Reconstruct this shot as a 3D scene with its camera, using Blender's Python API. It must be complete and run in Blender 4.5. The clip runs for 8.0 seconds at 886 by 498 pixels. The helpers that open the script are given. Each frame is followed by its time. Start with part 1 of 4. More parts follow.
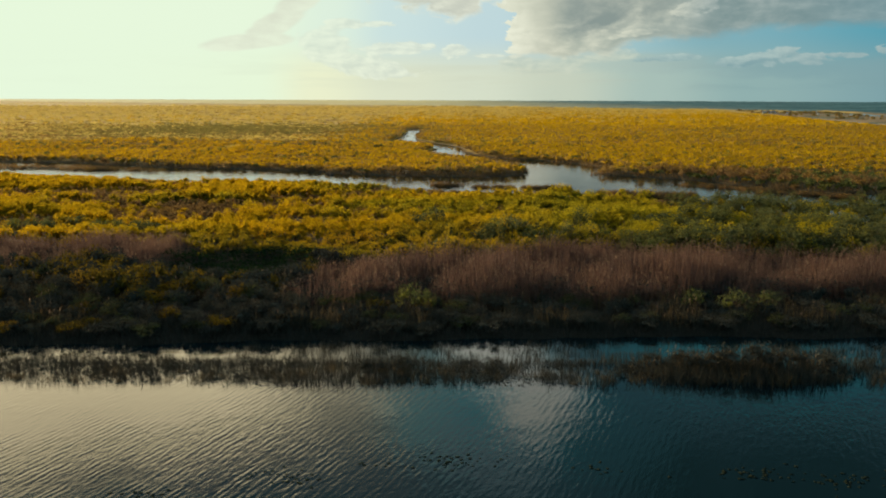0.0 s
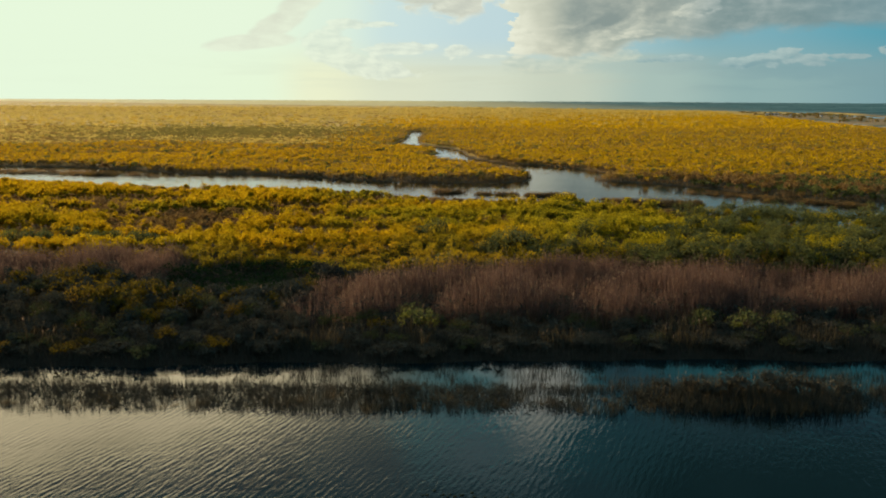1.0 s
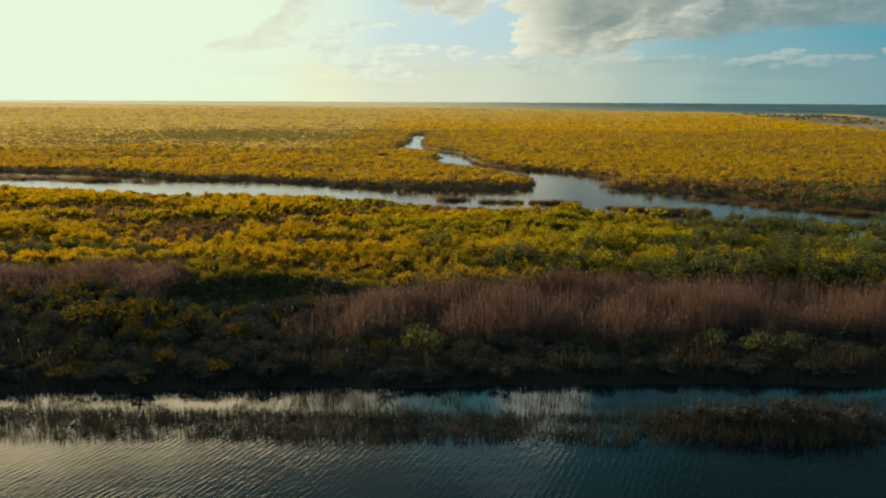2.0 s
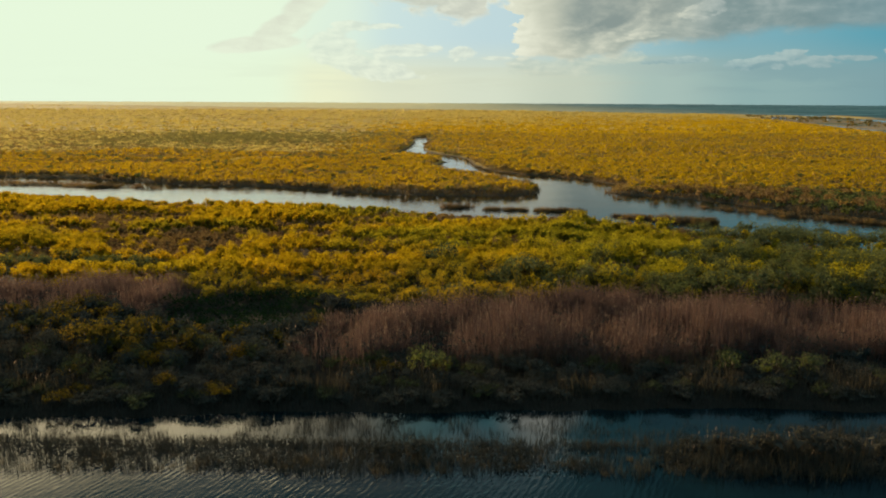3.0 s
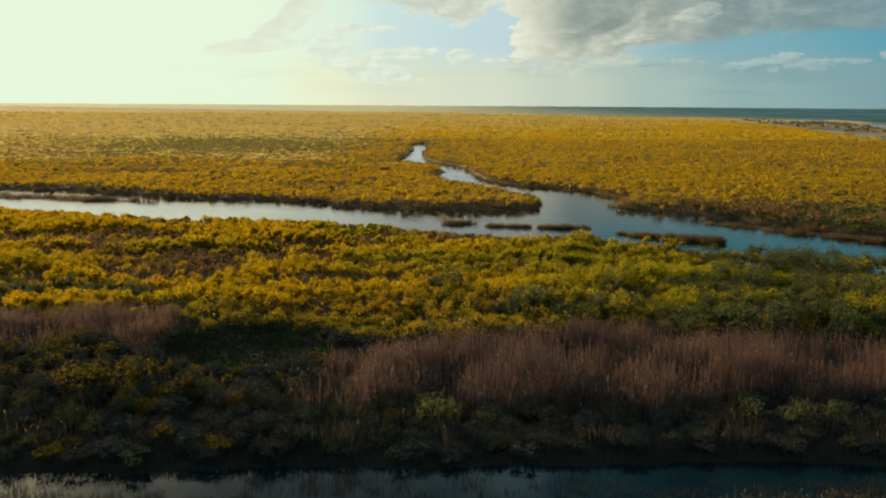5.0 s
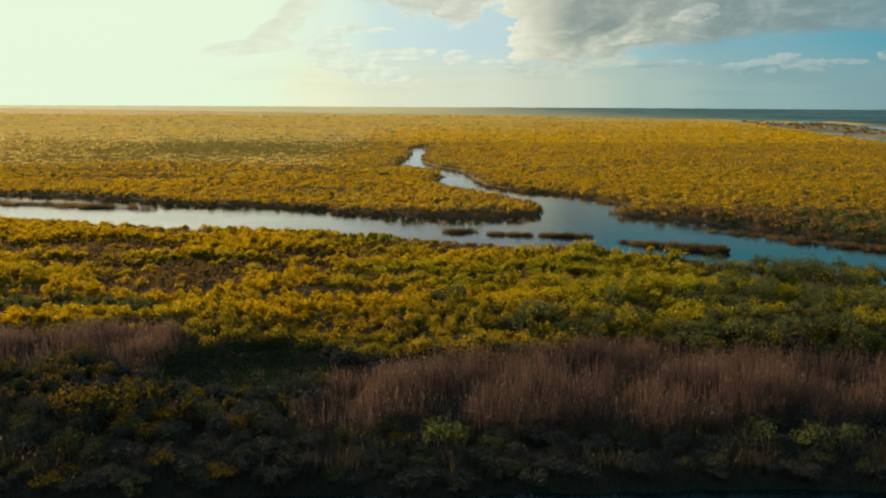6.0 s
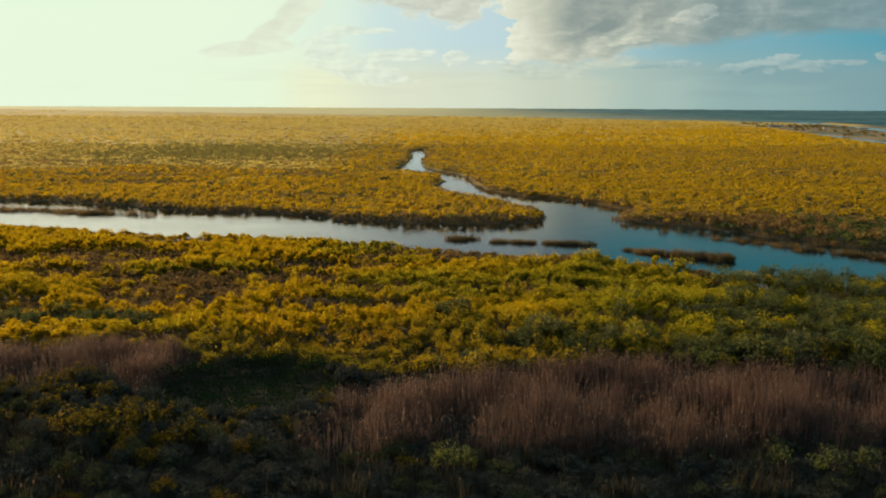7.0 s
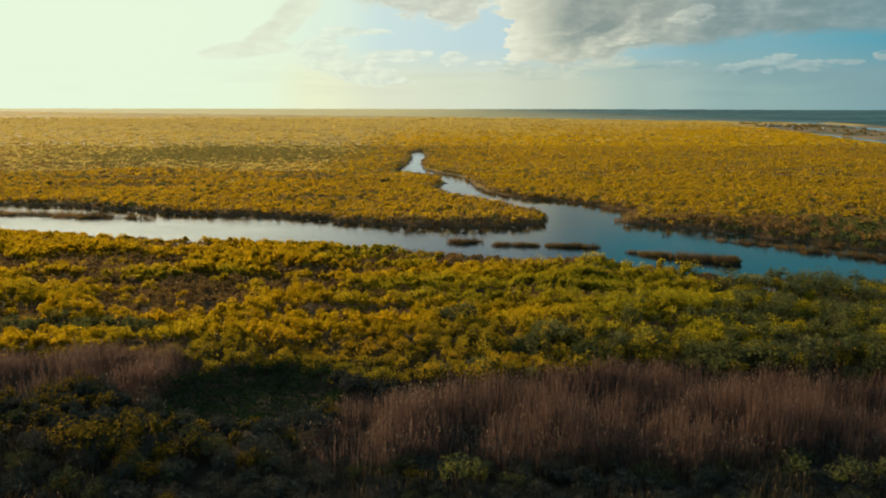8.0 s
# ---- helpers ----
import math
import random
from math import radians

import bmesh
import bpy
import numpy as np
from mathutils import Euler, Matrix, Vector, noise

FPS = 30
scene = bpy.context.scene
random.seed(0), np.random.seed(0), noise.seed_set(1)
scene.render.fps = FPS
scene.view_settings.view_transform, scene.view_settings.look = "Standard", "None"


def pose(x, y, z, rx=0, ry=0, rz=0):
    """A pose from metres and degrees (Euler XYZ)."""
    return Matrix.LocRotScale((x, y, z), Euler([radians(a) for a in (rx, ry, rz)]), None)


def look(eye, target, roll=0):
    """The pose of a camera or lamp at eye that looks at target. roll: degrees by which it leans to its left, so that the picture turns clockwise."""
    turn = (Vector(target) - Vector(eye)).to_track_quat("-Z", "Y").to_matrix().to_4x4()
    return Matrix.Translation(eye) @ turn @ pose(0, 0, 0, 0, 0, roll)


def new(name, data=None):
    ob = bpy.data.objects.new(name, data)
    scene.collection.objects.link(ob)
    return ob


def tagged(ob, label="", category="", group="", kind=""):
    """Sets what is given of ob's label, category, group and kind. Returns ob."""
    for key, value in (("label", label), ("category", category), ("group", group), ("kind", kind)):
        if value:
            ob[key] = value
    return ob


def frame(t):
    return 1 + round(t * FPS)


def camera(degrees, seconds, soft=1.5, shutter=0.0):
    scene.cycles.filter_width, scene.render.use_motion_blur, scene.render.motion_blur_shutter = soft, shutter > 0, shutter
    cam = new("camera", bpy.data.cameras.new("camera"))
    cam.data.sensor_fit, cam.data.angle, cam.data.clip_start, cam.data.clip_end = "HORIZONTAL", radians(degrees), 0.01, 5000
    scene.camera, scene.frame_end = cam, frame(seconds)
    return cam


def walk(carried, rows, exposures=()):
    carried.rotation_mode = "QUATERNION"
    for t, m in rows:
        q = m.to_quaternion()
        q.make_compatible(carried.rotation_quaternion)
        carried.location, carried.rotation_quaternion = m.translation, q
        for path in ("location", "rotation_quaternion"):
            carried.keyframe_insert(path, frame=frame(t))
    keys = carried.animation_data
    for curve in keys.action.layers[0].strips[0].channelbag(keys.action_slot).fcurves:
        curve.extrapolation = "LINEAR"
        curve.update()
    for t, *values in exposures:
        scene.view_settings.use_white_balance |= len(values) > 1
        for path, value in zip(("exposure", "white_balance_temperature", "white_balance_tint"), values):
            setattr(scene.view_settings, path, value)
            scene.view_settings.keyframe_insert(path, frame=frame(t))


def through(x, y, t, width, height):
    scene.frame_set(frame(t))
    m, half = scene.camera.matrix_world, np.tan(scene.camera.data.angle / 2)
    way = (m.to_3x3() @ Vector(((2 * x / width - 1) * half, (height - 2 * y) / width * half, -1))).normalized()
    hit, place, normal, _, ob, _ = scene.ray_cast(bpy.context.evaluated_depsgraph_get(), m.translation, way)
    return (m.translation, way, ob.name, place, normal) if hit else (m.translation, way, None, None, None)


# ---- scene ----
cam = camera(57.5, 8.0, soft=2.0)
PATH = [
    (0, (1.879, 5.388, 17.478), (1.329, 103.688, -0.822), 0.2),
    (0.5, (1.846, 6.281, 18.017), (1.246, 104.631, -0.233), 0.2),
    (1, (1.776, 7.146, 18.587), (0.976, 105.446, 0.337), 0.3),
    (1.5, (1.672, 8.002, 19.165), (0.722, 106.302, 0.965), 0.3),
    (3, (1.109, 10.640, 20.804), (-0.241, 108.990, 2.754), 0.3),
    (3.5, (0.854, 11.400, 21.376), (-0.346, 109.750, 3.376), 0.4),
    (4, (0.598, 12.197, 21.978), (-0.452, 110.547, 4.078), 0.4),
    (4.5, (0.331, 13.002, 22.566), (-0.669, 111.402, 4.716), 0.4),
    (6, (-0.508, 15.149, 24.336), (-1.208, 113.599, 6.686), 0.3),
    (6.5, (-0.847, 15.895, 24.907), (-1.447, 114.295, 7.307), 0.3),
    (7, (-1.189, 16.642, 25.396), (-1.739, 115.092, 7.846), 0.3),
    (7.5, (-1.510, 17.386, 25.566), (-2.010, 115.836, 8.066), 0.2),
    (8, (-1.854, 18.104, 25.585), (-2.254, 116.554, 8.135), 0.1),
]
walk(cam, [(t, look(eye, target, roll)) for t, eye, target, roll in PATH])

# ---- world, sun, exposure ----
SUN_AZ, SUN_EL = radians(-40), radians(13)      # azimuth from +y towards +x
world = bpy.data.worlds.new("sky")
scene.world = world
world.use_nodes = True


class Nodes:
    """Small builder for node trees."""

    def __init__(self, tree):
        self.t = tree
        tree.nodes.clear()

    def n(self, kind, **props):
        node = self.t.nodes.new(kind)
        for k, v in props.items():
            setattr(node, k, v)
        return node

    def put(self, socket, value):
        if isinstance(value, bpy.types.NodeSocket):
            self.t.links.new(value, socket)
        else:
            socket.default_value = value

    def m(self, op, a, b=0.0, c=0.0, clamp=False):
        node = self.n("ShaderNodeMath", operation=op, use_clamp=clamp)
        for s, v in zip(node.inputs, (a, b, c)):
            self.put(s, v)
        return node.outputs[0]

    def add(self, a, b): return self.m("ADD", a, b)
    def sub(self, a, b): return self.m("SUBTRACT", a, b)
    def mul(self, a, b): return self.m("MULTIPLY", a, b)

    def step(self, v, lo, hi, a=0.0, b=1.0):
        node = self.n("ShaderNodeMapRange", interpolation_type="SMOOTHSTEP")
        for s, w in zip(node.inputs, (v, lo, hi, a, b)):
            self.put(s, w)
        return node.outputs[0]

    def mix(self, f, a, b, blend="MIX"):
        node = self.n("ShaderNodeMix", data_type="RGBA", blend_type=blend)
        self.put(node.inputs[0], f)
        for s, v in ((node.inputs[6], a), (node.inputs[7], b)):
            self.put(s, (*v, 1) if isinstance(v, tuple) and len(v) == 3 else v)
        return node.outputs[2]

    def noise(self, vec, scale, detail=3.0, rough=0.5, distort=0.0):
        node = self.n("ShaderNodeTexNoise")
        if vec is not None:
            self.put(node.inputs["Vector"], vec)
        node.inputs["Scale"].default_value = scale
        node.inputs["Detail"].default_value = detail
        node.inputs["Roughness"].default_value = rough
        node.inputs["Distortion"].default_value = distort
        return node.outputs["Fac"]

    def xyz(self, x, y, z):
        node = self.n("ShaderNodeCombineXYZ")
        for s, v in zip(node.inputs, (x, y, z)):
            self.put(s, v)
        return node.outputs[0]

    def split(self, v):
        node = self.n("ShaderNodeSeparateXYZ")
        self.put(node.inputs[0], v)
        return node.outputs


def build_sky():
    w = Nodes(world.node_tree)
    d = w.n("ShaderNodeTexCoord").outputs["Generated"]
    x, y, z = w.split(d)
    deg = 180 / math.pi
    az = w.mul(w.m("ARCTAN2", x, y), deg)
    el = w.mul(w.m("ARCSINE", z), deg)
    def ramp(value, lo, hi, stops):
        """Colours or levels between lo and hi, joined smoothly."""
        node = w.n("ShaderNodeValToRGB")
        node.color_ramp.interpolation = "EASE"
        w.put(node.inputs[0], w.mul(w.sub(value, lo), 1 / (hi - lo)))
        items = node.color_ramp.elements
        while len(items) < len(stops):
            items.new(0.5)
        for item, (at, c) in zip(items, stops):
            item.position = (at - lo) / (hi - lo)
            item.color = (*c, 1) if isinstance(c, tuple) else (c, c, c, 1)
        return node.outputs[0]

    def fluff(sx, sy, seed, detail=9, rough=0.58):
        """Heaped cloud noise about 0, and its sunward slope from 0 to 1."""
        here = w.noise(w.xyz(w.mul(az, 1 / sx), w.mul(el, 1 / sy), seed), 1.0, detail, rough, 0.35)
        lee = w.noise(w.xyz(w.sub(w.mul(az, 1 / sx), 0.22), w.add(w.mul(el, 1 / sy), 0.26), seed), 1.0, detail, rough, 0.35)
        return w.sub(here, 0.5), w.m("MULTIPLY_ADD", w.sub(here, lee), 3.6, 0.5, clamp=True)

    big, big_lit = fluff(4.6, 2.1, 0.0)
    small, small_lit = fluff(1.7, 0.75, 7.0)

    def cloud(blobs, noise, gain, lo=0.0, hi=0.4):
        """Cover from 0 to 1 round ellipses (azimuth, elevation, half width, half height, slope), torn by noise."""
        f = None
        for a, e, wa, we, sl in blobs:
            da = w.mul(w.sub(az, a), 1 / wa)
            de = w.mul(w.sub(w.sub(el, e), w.mul(w.sub(az, a), sl)), 1 / we)
            g = w.sub(1.0, w.add(w.mul(da, da), w.mul(de, de)))
            f = g if f is None else w.m("MAXIMUM", f, g)
        return w.step(w.add(w.m("MAXIMUM", f, -1.6), w.mul(noise, gain)), lo, hi)

    sky = w.n("ShaderNodeTexSky", sky_type="NISHITA", sun_disc=False, sun_elevation=SUN_EL, sun_rotation=SUN_AZ,
              altitude=10, air_density=1.0, dust_density=1.0, ozone_density=3.0)
    col = w.mix(1.0, sky.outputs[0], (0.024, 0.066, 0.086), "MULTIPLY")
    # hazy air along the horizon, clear blue above it away from the sun
    low = ramp(az, -30, 30, [(-30, (0.80, 0.93, 0.72)), (-13, (0.80, 0.92, 0.68)), (-9.5, (0.84, 0.85, 0.58)), (-4, (0.72, 0.76, 0.58)), (2, (0.67, 0.73, 0.58)),
                             (8, (0.56, 0.63, 0.51)), (14, (0.39, 0.52, 0.47)), (20, (0.28, 0.43, 0.42)), (30, (0.20, 0.35, 0.38))])
    mid = ramp(az, -30, 30, [(-30, (0.80, 0.93, 0.72)), (-13, (0.79, 0.92, 0.72)), (-8, (0.70, 0.84, 0.73)), (-4, (0.57, 0.73, 0.74)), (3, (0.52, 0.68, 0.71)),
                             (10, (0.36, 0.57, 0.62)), (18, (0.21, 0.42, 0.48)), (30, (0.095, 0.34, 0.43))])
    view = w.mix(w.step(el, 1.4, 4.4), low, mid)
    col = w.mix(w.mul(w.step(el, 11.0, 7.5), w.step(w.m("ABSOLUTE", az), 80, 40)), col, view)
    # low banks drawn out along the horizon
    streak, _ = fluff(9.0, 0.9, 2.0, 6, 0.55)
    bank = w.mul(w.mul(w.step(el, 3.3, 1.9), w.step(el, 0.3, 1.2)), w.step(streak, -0.06, 0.10))
    col = w.mix(w.mul(bank, w.step(az, -6, 6, 0.25, 0.5)), col, w.mix(w.step(az, 4, 22), (0.62, 0.66, 0.52), (0.21, 0.35, 0.37)))
    # small heaped clouds in rows, sunlit on top, grey-blue below
    veil = cloud([(22.0, 2.0, 6.5, 0.8, 0.0), (13.0, 2.4, 6.0, 0.8, 0.0), (29.0, 1.9, 5.0, 0.7, 0.0)], small, 2.2, -0.1, 0.8)
    col = w.mix(w.mul(veil, 0.6), col, w.mix(w.step(az, 8, 24), (0.45, 0.55, 0.48), (0.215, 0.36, 0.385)))
    heap = cloud([(21.6, 2.75, 1.7, 0.62, 0.02), (19.2, 2.4, 1.6, 0.40, 0.05), (23.6, 2.6, 1.5, 0.42, -0.05), (25.6, 2.75, 1.8, 0.20, 0.0), (29.2, 3.2, 2.0, 0.5, 0.12), (15.0, 2.7, 2.0, 0.26, 0.05)], small, 5.0)
    col = w.mix(w.mul(heap, 0.85), col, w.mix(w.m("MULTIPLY_ADD", w.step(el, 2.2, 3.2), 0.35, w.mul(small_lit, 0.65)), (0.22, 0.36, 0.385), w.mix(w.step(az, 16, 27), (0.47, 0.60, 0.56), (0.42, 0.52, 0.50))))
    bright = cloud([(-6.3, 5.0, 2.3, 0.32, -0.02), (-3.8, 3.4, 3.2, 0.45, 0.05), (-5.6, 2.2, 3.6, 0.9, -0.15), (0.4, 3.2, 1.0, 0.45, 0.0), (2.8, 2.9, 1.2, 0.15, 0.0), (-8.5, 3.6, 2.0, 1.4, 0.0)], small, 4.0, -0.1, 0.5)
    col = w.mix(w.mul(bright, 0.8), col, w.mix(small_lit, (0.62, 0.69, 0.60), (0.82, 0.88, 0.72)))
    pale_foot = cloud([(7.0, 2.3, 3.6, 0.7, 0.06), (10.6, 2.9, 2.6, 0.5, 0.1), (4.8, 2.5, 1.4, 0.5, 0.0)], small, 3.0, -0.1, 0.7)
    col = w.mix(w.mul(pale_foot, 0.55), col, w.mix(small_lit, (0.46, 0.54, 0.46), (0.66, 0.70, 0.56)))
    # the great cloud: a long shelf whose foot steps down in the middle and rises towards the east
    bent = w.add(az, w.mul(small, 3.2))
    foot = w.m("MULTIPLY_ADD", ramp(bent, -10, 32, [(-10, 0.92), (-4.6, 0.69), (-2.2, 0.625), (0.6, 0.555), (1.8, 0.60), (2.7, 0.70), (3.7, 0.68), (4.4, 0.31), (7.5, 0.300), (10.5, 0.33), (12.5, 0.39), (15.5, 0.425), (18.5, 0.44), (21.0, 0.48), (25.0, 0.48), (30.0, 0.505)]), 10.0, -0.45)
    depth = w.sub(el, foot)
    torn = w.add(depth, w.add(w.mul(big, 1.2), w.mul(small, w.step(az, 12, 20, 1.8, 0.9))))
    great = w.mul(w.step(torn, -0.15, w.step(az, 3, 20, 0.55, 0.65)), w.step(el, 12.0, 8.5))
    body = ramp(az, -6, 30, [(-6, (0.50, 0.53, 0.46)), (1.5, (0.52, 0.55, 0.48)), (4.0, (0.66, 0.68, 0.54)), (6.5, (0.50, 0.53, 0.43)), (9.5, (0.37, 0.43, 0.37)), (14, (0.30, 0.37, 0.34)), (19, (0.20, 0.29, 0.29)), (30, (0.165, 0.28, 0.31))])
    lit_body = ramp(az, -6, 30, [(-6, (0.76, 0.80, 0.68)), (3.0, (0.84, 0.86, 0.70)), (8, (0.74, 0.75, 0.60)), (14, (0.60, 0.63, 0.52)), (18, (0.42, 0.49, 0.46)), (30, (0.24, 0.36, 0.38))])
    rim = w.step(torn, 0.9, 0.1)
    flank = w.mul(w.step(az, 3.0, 4.2), w.step(w.add(az, w.mul(small, 6.0)), 8.5, 4.5))
    knuckle = cloud([(16.4, 5.9, 1.7, 0.75, 0.15), (12.4, 4.3, 2.4, 0.28, 0.12)], small, 3.0, 0.0, 0.7)
    glow = w.m("MAXIMUM", w.mul(big_lit, 0.62), w.m("MAXIMUM", w.mul(rim, w.step(az, 22, 8, 0.2, 0.75)), w.m("MAXIMUM", w.mul(flank, 0.85), w.mul(knuckle, 0.9))))
    glow = w.mul(glow, w.m("MULTIPLY_ADD", small_lit, 0.8, 0.45))
    glow = w.m("MULTIPLY", glow, w.step(depth, 3.6, 1.6, 0.45, 1.0), clamp=True)
    shade = w.mix(w.mul(w.step(depth, 0.8, 2.2), w.mul(w.step(az, 6, 9), w.step(az, 17, 13))), body, (0.25, 0.31, 0.29))
    col = w.mix(great, col, w.mix(glow, shade, lit_body))
    # grey streak before the glow
    left = cloud([(-13.8, 3.7, 3.3, 0.55, 0.10), (-11.6, 5.0, 2.4, 0.9, 0.45), (-10.3, 6.3, 1.7, 0.9, 0.3)], big, 2.2, -0.1, 0.5)
    col = w.mix(w.mul(w.step(el, 7.6, 9.0), w.step(az, 6, 14)), col, (0.07, 0.34, 0.42))
    # the sky above: sunlit cloud towards the sun, a clear gap, heavy cloud elsewhere
    up = w.noise(w.xyz(w.mul(az, 0.13), w.mul(el, 0.20), 4.0), 1.0, 7, 0.55)
    high = w.step(el, 11.0, 15.0)
    tear = w.mul(w.sub(up, 0.5), 3.0)

    def mass(a, e, wa, we):
        da, de = w.mul(w.sub(az, a), 1 / wa), w.mul(w.sub(el, e), 1 / we)
        return w.mul(high, w.step(w.add(w.sub(1.0, w.add(w.mul(da, da), w.mul(de, de))), tear), -0.1, 0.8))
    col = w.mix(high, col, w.mix(up, (0.05, 0.135, 0.18), (0.115, 0.225, 0.28)))
    col = w.mix(mass(3.0, 21.5, 8.5, 7.0), col, (0.07, 0.47, 0.56))
    col = w.mix(w.mul(mass(12.0, 23.0, 8.0, 4.0), 0.3), col, (0.03, 0.30, 0.36))
    col = w.mix(mass(-25.0, 19.0, 19.0, 5.0), col, (4.3, 3.7, 2.3))
    col = w.mix(w.mul(mass(6.5, 21.0, 3.8, 3.4), 0.85), col, (1.45, 1.4, 1.18))
    col = w.mix(w.mul(mass(25.0, 26.5, 14.0, 7.0), 0.95), col, (0.022, 0.065, 0.085))
    col = w.mix(w.mul(mass(3.5, 25.5, 5.5, 3.2), 0.7), col, (0.32, 0.46, 0.52))
    col = w.mix(w.mul(mass(3.0, 17.4, 4.5, 2.0), 0.85), col, (1.55, 1.5, 1.25))
    col = w.mix(w.mul(mass(22.0, 17.0, 13.0, 2.2), 0.9), col, (0.05, 0.34, 0.40))
    col = w.mix(w.mul(mass(-6.0, 26.5, 16.0, 3.5), 0.15), col, (0.95, 0.86, 0.80))
    col = w.mix(w.step(el, 32, 50), col, w.mix(up, (0.13, 0.30, 0.44), (0.36, 0.48, 0.58)))
    # glow of the veiled sun
    sv = Vector((math.sin(SUN_AZ) * math.cos(SUN_EL), math.cos(SUN_AZ) * math.cos(SUN_EL), math.sin(SUN_EL)))
    dot = w.n("ShaderNodeVectorMath", operation="DOT_PRODUCT")
    w.put(dot.inputs[0], d)
    dot.inputs[1].default_value = sv
    ang = w.mul(w.m("ARCCOSINE", w.m("MINIMUM", dot.outputs["Value"], 0.99999)), deg)
    wide = w.m("EXPONENT", w.mul(w.m("POWER", w.mul(ang, 1 / 30.0), 4.0), -1.0))
    core = w.m("EXPONENT", w.mul(w.m("POWER", w.mul(ang, 1 / 5.0), 2.0), -1.0))
    col = w.mix(w.mul(wide, w.step(el, 27, 21)), col, w.mix(w.step(el, 10, 16), w.mix(w.step(el, 7.1, 8.3), (0.80, 0.94, 0.72), (2.2, 2.1, 1.6)), (3.0, 2.5, 1.5)))
    col = w.mix(w.mul(left, 0.9), col, w.mix(big_lit, (0.68, 0.71, 0.58), (0.79, 0.86, 0.68)))
    col = w.mix(1.0, col, w.mix(core, (0, 0, 0), (2.5, 2.2, 1.5)), "ADD")
    bg = w.n("ShaderNodeBackground")
    w.put(bg.inputs[0], col)
    bg.inputs[1].default_value = 1.0
    out = w.n("ShaderNodeOutputWorld")
    w.t.links.new(bg.outputs[0], out.inputs[0])


build_sky()
sun = new("sun", bpy.data.lights.new("sun", "SUN"))
sun.data.energy, sun.data.angle, sun.data.color = 7.0, radians(8), (1.0, 0.77, 0.45)
sun.matrix_world = look((-300 * math.sin(-SUN_AZ), 500, 250), (-300 * math.sin(-SUN_AZ) - 100 * math.sin(SUN_AZ) * math.cos(SUN_EL), 500 - 100 * math.cos(SUN_AZ) * math.cos(SUN_EL), 250 - 100 * math.sin(SUN_EL)))
scene.view_settings.exposure = 0.0

# ---- materials ----


def material(name):
    mat = bpy.data.materials.new(name)
    mat.use_nodes = True
    return mat, Nodes(mat.node_tree)


def finish(k, shader):
    out = k.n("ShaderNodeOutputMaterial")
    k.t.links.new(shader, out.inputs[0])


def leaf_material(name, a, b, c, through=0.45, patch=0.12, shared=False, vary=(0.66, 1.18), amber=False, east=(1.0, 1.0, 1.0)):
    """Foliage: three tones in patches, each leaf a little different, light passing through."""
    mat, k = material(name)
    pos = k.n("ShaderNodeNewGeometry")
    big = k.noise(pos.outputs["Position"], patch, 3, 0.6)
    mid = k.noise(pos.outputs["Position"], patch * 5, 2, 0.6)
    col = k.mix(k.step(big, 0.35, 0.65), (*a,), (*b,))
    col = k.mix(k.step(mid, 0.48, 0.72, 0.0, 0.8), col, (*c,))
    rnd = pos.outputs["Random Per Island"]
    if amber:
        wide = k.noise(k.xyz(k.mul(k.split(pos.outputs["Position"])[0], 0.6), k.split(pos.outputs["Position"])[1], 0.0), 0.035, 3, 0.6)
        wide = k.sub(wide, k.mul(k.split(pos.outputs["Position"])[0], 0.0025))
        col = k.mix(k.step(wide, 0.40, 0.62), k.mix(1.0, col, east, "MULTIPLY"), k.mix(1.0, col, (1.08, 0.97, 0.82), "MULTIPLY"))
    col = k.mix(1.0, col, k.mix(rnd, (vary[0],) * 3, (vary[1],) * 3), "MULTIPLY")
    if shared:
        own = k.n("ShaderNodeObjectInfo").outputs["Random"]
        col = k.mix(1.0, col, k.mix(own, (0.75, 0.8, 0.8), (1.15, 1.1, 1.1)), "MULTIPLY")
    p = k.n("ShaderNodeBsdfPrincipled")
    k.put(p.inputs["Base Color"], col)
    p.inputs["Roughness"].default_value = 0.85
    p.inputs["Specular IOR Level"].default_value = 0.0
    tr = k.n("ShaderNodeBsdfTranslucent")
    k.put(tr.inputs[0], col)
    mx = k.n("ShaderNodeMixShader")
    mx.inputs[0].default_value = through
    k.t.links.new(p.outputs[0], mx.inputs[1])
    k.t.links.new(tr.outputs[0], mx.inputs[2])
    finish(k, mx.outputs[0])
    return mat


def plain_material(name, a, b, scale, rough=0.9, bump=0.0, gloss=0.25):
    mat, k = material(name)
    pos = k.n("ShaderNodeNewGeometry").outputs["Position"]
    f = k.noise(pos, scale, 5, 0.65)
    g = k.noise(pos, scale * 9, 3, 0.6)
    col = k.mix(k.step(f, 0.3, 0.7), a, b)
    col = k.mix(1.0, col, k.mix(g, (0.6, 0.6, 0.6), (1.3, 1.3, 1.3)), "MULTIPLY")
    p = k.n("ShaderNodeBsdfPrincipled")
    k.put(p.inputs["Base Color"], col)
    p.inputs["Roughness"].default_value = rough
    p.inputs["Specular IOR Level"].default_value = gloss
    if bump:
        bn = k.n("ShaderNodeBump")
        bn.inputs["Strength"].default_value = bump
        k.put(bn.inputs["Height"], g)
        k.t.links.new(bn.outputs[0], p.inputs["Normal"])
    finish(k, p.outputs[0])
    return mat


